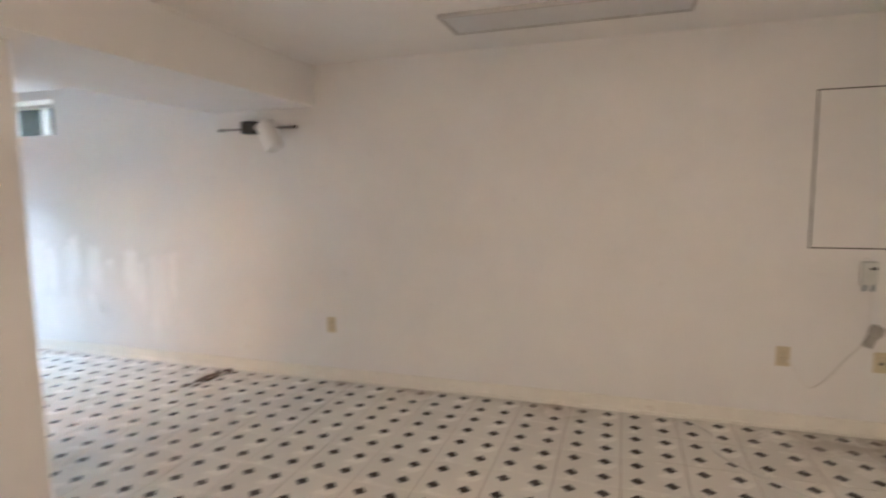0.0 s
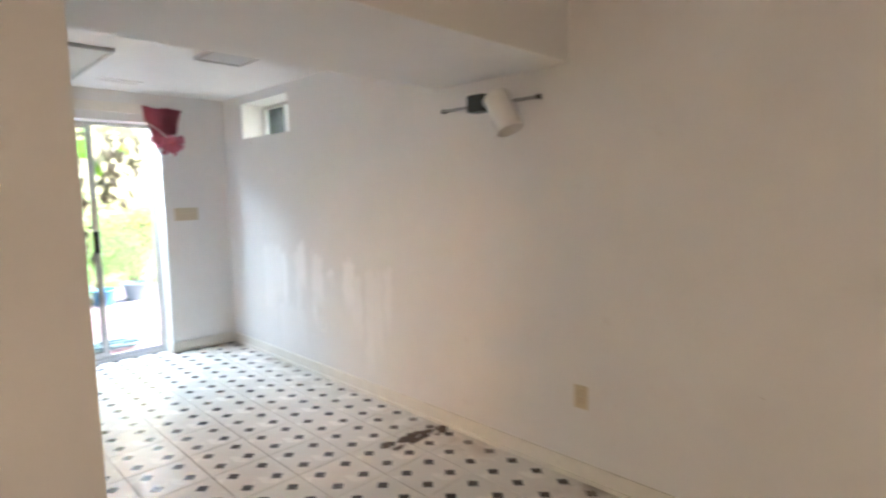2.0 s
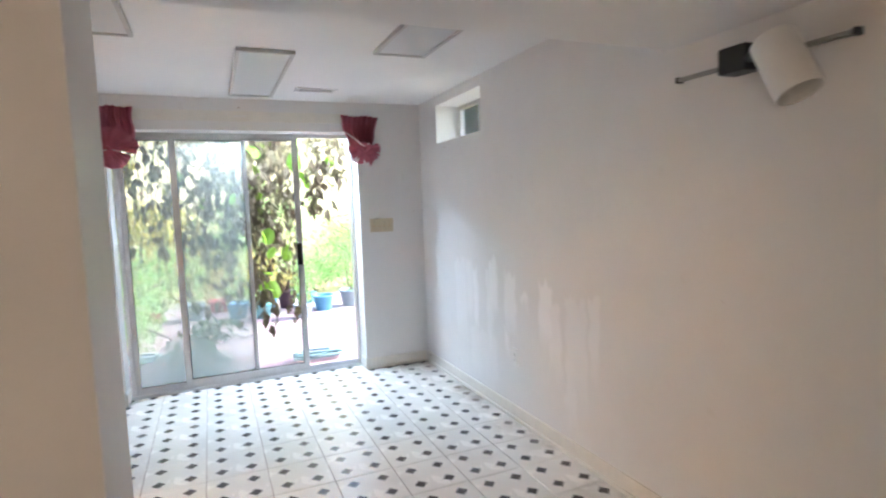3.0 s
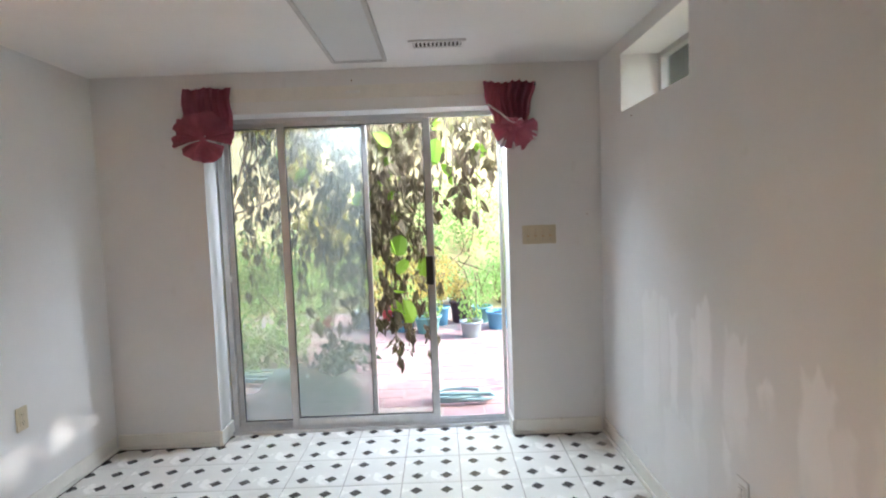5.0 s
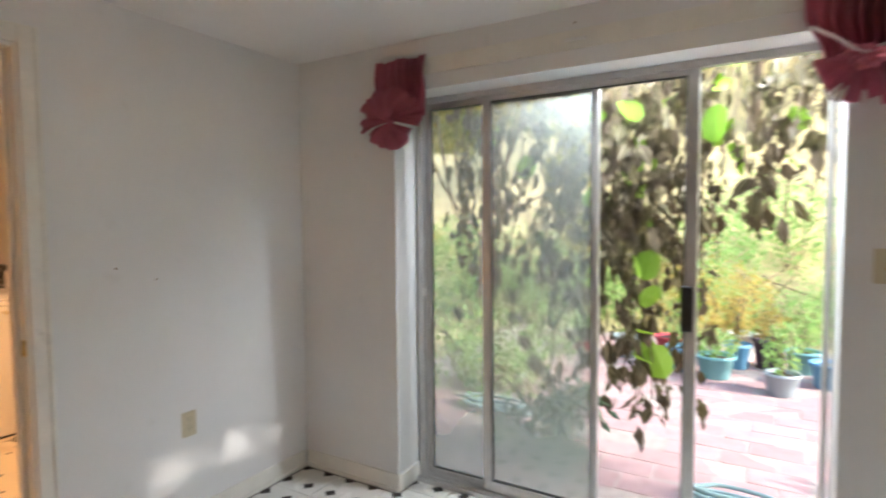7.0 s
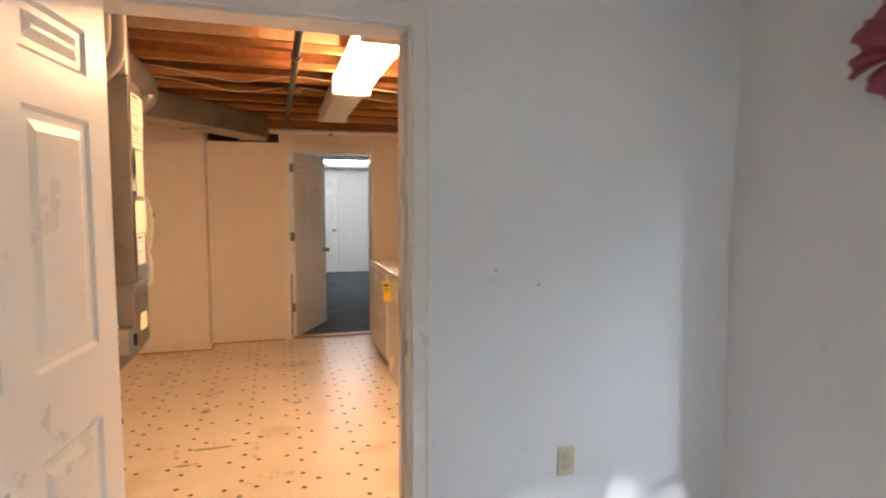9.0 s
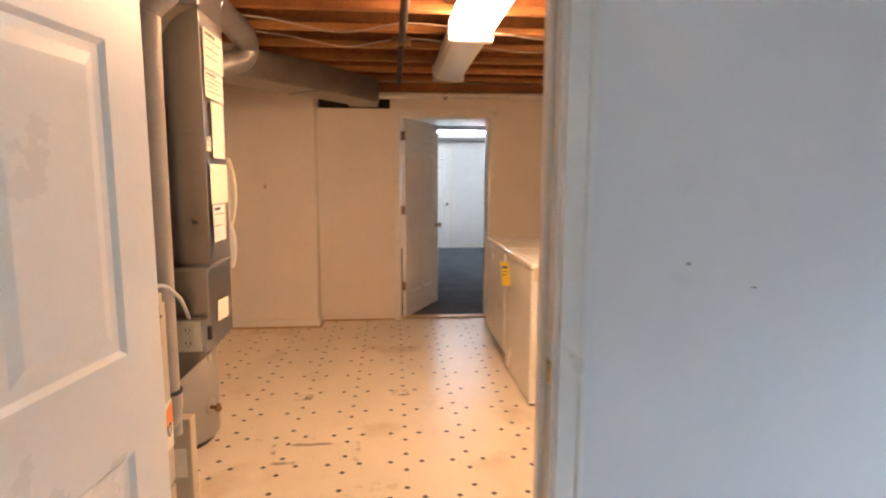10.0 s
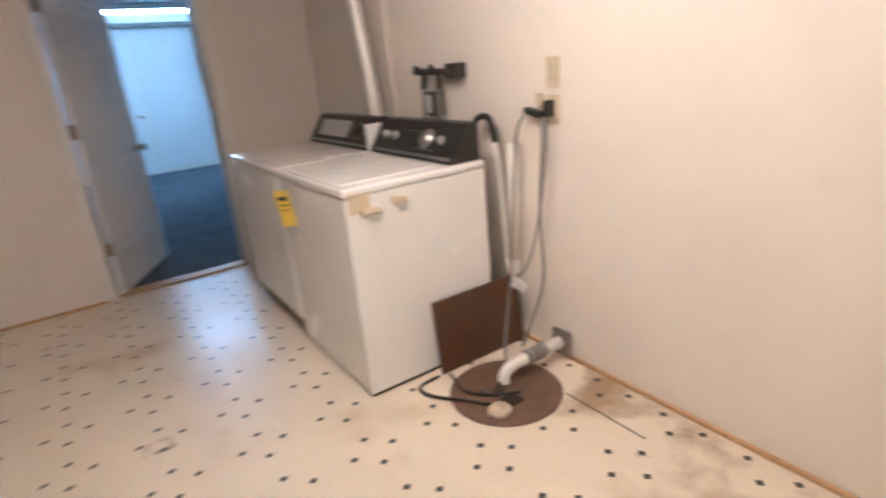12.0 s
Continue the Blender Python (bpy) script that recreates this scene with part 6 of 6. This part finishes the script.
vr = random.Random(11)
for k in range(38):
    x = 1.62 + 1.45 * (k + vr.uniform(0.1, 0.9)) / 38
    dense = math.exp(-((x - 2.70) / 0.32) ** 2)
    foot = vr.uniform(0.55, 1.55) - 0.25 * dense
    vine_strand(x, 6.78 + vr.uniform(-0.10, 0.25), foot, int(16 + 40 * dense * vr.uniform(0.6, 1.2) + 10 * (x > 2.1)), vr.choice((0, 0, 0, 1)) + int(1.6 * dense), 40 + k)
for k in range(9):
    x = 3.08 + 0.46 * (k + 0.5) / 9
    vine_strand(x, 6.80 + vr.uniform(-0.1, 0.15), vr.uniform(1.42, 1.85) - 0.2 * (k in (4, 5)), 8 + 34 * (k in (4, 5, 7)), 7 if k < 2 else k % 2, 90 + k)
vine_strand(2.74, 6.74, 0.42, 30, 4, 131)
vine_strand(2.80, 6.78, 0.50, 16, 5, 132)
tr = thing("vine_trellis", (2.6, 6.85, 2.42), "weathered timber trellis carrying the vines over the door", "trellis")
for y in (6.65, 6.85, 7.05):
    part("lath", boxes((1.2, 4.2, y - 0.02, y + 0.02, 2.42, 2.46), bevel=0.003), BARK, tr)
for x in (1.3, 4.1):
    part("arm", boxes((x - 0.03, x + 0.03, 6.402, 7.10, 2.46, 2.52), bevel=0.003), BARK, tr)
top_pts = [(vr.uniform(1.4, 3.9), vr.uniform(6.6, 7.15), vr.uniform(2.12, 2.50)) for _ in range(260)]
hang("dry_leaves", leaf_mesh("dry_leaves", top_pts, 0.095, LEAF_DRY, "dry", 0.6, 77), tr, "mat of shrivelled brown leaves", "stuff")


def cloud(rng, c, r, n, hollow=0.45):
    out = []
    while len(out) < n:
        v = Vector((rng.uniform(-1, 1), rng.uniform(-1, 1), rng.uniform(-1, 1)))
        if v.length > 1 or v.length < hollow * rng.random():
            continue
        out.append((c[0] + v.x * r[0], c[1] + v.y * r[1], c[2] + v.z * r[2]))
    return out


def shrub(name, x, y, h, w, material, label, n, size, seed, group="yard shrubs"):
    rng = random.Random(seed)
    z = ground_height(x, y)
    ob = thing(name, (x, y, z), label, "shrub", group)
    pts = []
    for _ in range(9):
        c = (x + rng.gauss(0, w * 0.32), y + rng.gauss(0, w * 0.30), z + h * rng.uniform(0.25, 0.82))
        r = w * rng.uniform(0.22, 0.42)
        pts += cloud(rng, c, (r, r, r * 0.85), n // 9)
    bm = bmesh.new()
    for _ in range(6):
        bm_tube(bm, [(x + rng.gauss(0, 0.05), y + rng.gauss(0, 0.05), z - 0.02), (x + rng.gauss(0, w * 0.15), y + rng.gauss(0, w * 0.15), z + h * 0.4), (x + rng.gauss(0, w * 0.3), y + rng.gauss(0, w * 0.3), z + h * 0.8)], 0.010, 5, 3)
    part("stem", bm, STEM, ob)
    hang("foliage", leaf_mesh("foliage", pts, size, material, "oval", 0.2, seed), ob, kind="stuff")
    return ob


def tree(x, y, h, w, material, label, n, size, seed):
    rng = random.Random(seed)
    z = ground_height(x, y)
    ob = thing("tree", (x, y, z), label, "tree", "yard trees")
    bm = bmesh.new()
    bm_cyl(bm, (x, y, z - 0.1), (x + 0.1, y, z + h * 0.45), 0.11 * h / 5, 0.07 * h / 5, 10)
    limbs = []
    for k in range(9):
        a = k * 2.4 + rng.random()
        tip = (x + 0.1 + w * 0.42 * math.cos(a) * rng.uniform(0.6, 1.1), y + w * 0.42 * math.sin(a) * rng.uniform(0.6, 1.1), z + h * rng.uniform(0.50, 0.95))
        bm_tube(bm, [(x + 0.08, y, z + h * rng.uniform(0.22, 0.44)), ((x + tip[0]) / 2, (y + tip[1]) / 2, z + h * rng.uniform(0.4, 0.6)), tip], 0.022 * h / 5, 6, 4)
        limbs.append(tip)
    part("trunk", bm, BARK, ob)
    pts = []
    for tip in limbs + [(x, y, z + h * 0.85)]:
        for _ in range(3):
            c = [tip[i] + rng.gauss(0, w * 0.09) for i in range(3)]
            r = w * rng.uniform(0.10, 0.2)
            pts += cloud(rng, c, (r, r, r * 0.75), n // 30)
    hang("crown", leaf_mesh("crown", pts, size, material, "oval", 0.2, seed), ob, kind="stuff")
    return ob


sr = random.Random(5)
for k in range(13):
    x = -2.6 + 0.85 * k + sr.uniform(-0.2, 0.2)
    yel = sr.random() < 0.15
    shrub("shrub", x, 11.7 + sr.uniform(-0.3, 0.7), sr.uniform(0.65, 1.05), 1.2, LEAF_YELLOW if yel else LEAF_SHRUB, "yellowing leafy garden shrub beside the patio" if yel else "green leafy garden shrub beside the patio", 2300, 0.055, 200 + k)
for k in range(11):
    x = -4.0 + 1.3 * k + sr.uniform(-0.3, 0.3)
    shrub("shrub", x, 13.6 + sr.uniform(-0.5, 1.3), sr.uniform(0.9, 1.6), 2.0, LEAF_YELLOW if k % 4 == 0 else LEAF_SHRUB, "tall wild shrub on the bank", 2000, 0.085, 240 + k)
for k, (x, y, h) in enumerate(((-3.5, 18, 6.0), (0.2, 19.5, 7.0), (3.0, 17.5, 5.5), (5.2, 20, 7.0), (8.5, 18, 6.0), (-7.5, 20, 7.0), (1.6, 24, 8.0), (6.6, 25, 8.0), (-2.0, 25, 8.5))):
    tree(x, y, h, h * 0.75, LEAF_TREE if k % 3 == 2 else LEAF_YELLOW, "sunlit yellow-green tree on the bank", 2400, 0.24, 300 + k)
# two trees added as sun blockers for the sliding door
tree(-0.1, 10.6, 3.9, 3.2, LEAF_TREE, "leafy tree added to filter sun at the sliding door", 9000, 0.17, 341)
tree(-1.75, 10.7, 5.9, 2.7, LEAF_TREE, "tall leafy tree added to filter sun at the sliding door", 13000, 0.17, 343)
tree(7.9, 5.0, 5.6, 3.6, LEAF_GREEN, "leafy tree beside the house", 4200, 0.17, 340)
shrub("shrub", 0.95, 8.3, 0.75, 0.9, LEAF_SHRUB, "low green plant beside the door", 900, 0.07, 350)
shrub("shrub", 1.25, 9.2, 0.9, 1.0, LEAF_SHRUB, "low green plant beside the patio", 900, 0.075, 351)
shrub("shrub", 1.40, 8.15, 0.42, 0.62, LEAF_SHRUB, "low bright green plant beside the coiled hose", 700, 0.06, 353)
shrub("shrub", 2.20, 7.15, 0.62, 0.50, LEAF_SHADED, "green plant with shade in its leaf colour, in front of the fogged pane", 620, 0.085, 354)
shrub("shrub", 3.95, 7.35, 0.40, 0.45, LEAF_YELLOW, "dry spindly weed on the patio edge", 160, 0.05, 352)


def pot(x, y, r, h, material, label, plant, seed, ph=0.4):
    z = -0.056
    ob = thing("flower_pot", (x, y, z), label, "flower pot", "patio pots")
    body = part("pot_body", lathe((x, y, z), (0, 0, 1), [(r * 0.72, 0), (r * 0.76, 0.004), (r * 0.96, h * 0.86), (r * 1.06, h * 0.87), (r * 1.08, h), (r * 0.98, h), (r * 0.92, h * 0.86), (r * 0.90, h * 0.84)], 26), material, ob)
    part("soil", lathe((x, y, z + h * 0.80), (0, 0, 1), [(r * 0.90, 0), (r * 0.5, 0.02), (r * 0.1, 0.025)], 18), SOIL, ob, "dark potting soil")
    if plant:
        rng = random.Random(seed)
        pts = cloud(rng, (x, y, z + h + ph * 0.5), (r * 1.2, r * 1.2, ph * 0.55), 220)
        bm = bmesh.new()
        for _ in range(5):
            bm_tube(bm, [(x, y, z + h * 0.8), (x + rng.gauss(0, r * 0.3), y + rng.gauss(0, r * 0.3), z + h + ph * 0.3), (x + rng.gauss(0, r * 0.6), y + rng.gauss(0, r * 0.6), z + h + ph * 0.9)], 0.006, 5, 3)
        part("stem", bm, STEM, ob)
        hang("foliage", leaf_mesh("foliage", pts, 0.06, plant, "oval", 0.2, seed), ob, kind="stuff")
    return ob


pot(3.44, 9.15, 0.132, 0.189, GREYP, "grey plastic flower pot with a green plant on the patio", LEAF_SHRUB, 1, 0.42)
pot(3.80, 9.55, 0.145, 0.221, BLUEP, "blue plastic flower pot on the patio", None, 2)
pot(2.92, 9.45, 0.162, 0.213, TEALP, "wide blue-green flower pot on the patio", LEAF_SHRUB, 3, 0.25)
pot(2.62, 9.60, 0.145, 0.230, BLUEP, "dark blue flower pot with a leafy plant", LEAF_SHRUB, 4, 0.5)
pot(3.08, 9.90, 0.119, 0.246, BLUEP, "blue flower pot behind the others", LEAF_YELLOW, 5, 0.5)
pot(2.40, 10.35, 0.162, 0.164, REDP, "low red plastic flower pot on the patio", None, 6)
pot(3.10, 10.28, 0.145, 0.279, WHITEP, "white flower pot with a plant", LEAF_SHRUB, 7, 0.4)
pot(3.35, 10.05, 0.145, 0.295, PURPLEP, "dark purple flower pot on the patio", LEAF_YELLOW, 8, 0.3)
pot(3.62, 10.00, 0.145, 0.213, TEALP, "teal flower pot with a leafy plant", LEAF_SHRUB, 9, 0.5)
pot(4.25, 9.70, 0.170, 0.246, GREYP, "grey flower pot with a leafy plant", LEAF_SHRUB, 10, 0.6)
pot(2.05, 9.85, 0.153, 0.230, GREYP, "grey flower pot with a tall plant", LEAF_SHRUB, 12, 0.7)
pot(1.55, 9.90, 0.111, 0.164, REDP, "small red flower pot on the patio", LEAF_SHRUB, 13, 0.3)


def hose(x, y, r, seed):
    rng = random.Random(seed)
    ob = thing("garden_hose", (x, y, -0.056), "coiled teal garden hose lying on the patio", "hose")
    pts = []
    for k in range(46):
        a = k * 0.55
        rr = r * (0.55 + 0.45 * math.sin(k * 0.37) ** 2) + rng.uniform(-0.02, 0.02)
        pts.append((x + rr * 1.5 * math.cos(a), y + rr * 0.6 * math.sin(a), -0.040 + 0.0016 * k))
    part("hose_coil", tube(pts, 0.012, 8, 4), HOSEP, ob)
    return ob


hose(3.25, 6.92, 0.17, 1)
hose(1.58, 7.62, 0.22, 2)

# pavers and tiles, one object each
pr = random.Random(3)
paver_mesh = []
for _ in range(4):
    bm = bmesh.new()
    bm_box(bm, -0.152, 0.152, -0.104, 0.104, -0.03, 0.0)
    for v in bm.verts:
        if v.co.z > -0.01:
            v.co.x *= 0.975
            v.co.y *= 0.965
            v.co.z += pr.uniform(-0.003, 0.002)
    me = mesh_of("paver", bm)
    me.materials.append(PAVER)
    paver_mesh.append(me)
for j in range(20):
    for i in range(15):
        x = 0.90 + 0.312 * i + (0.156 if j % 2 else 0)
        y = 6.54 + 0.214 * j
        if x > 5.5:
            continue
        t = new("paver", paver_mesh[pr.randrange(4)])
        t.matrix_basis = pose(x, y, -0.056 + pr.uniform(-0.003, 0.003), pr.uniform(-0.5, 0.5), pr.uniform(-0.5, 0.5), pr.uniform(-0.8, 0.8))
        t.parent = patio
lay_tiles()
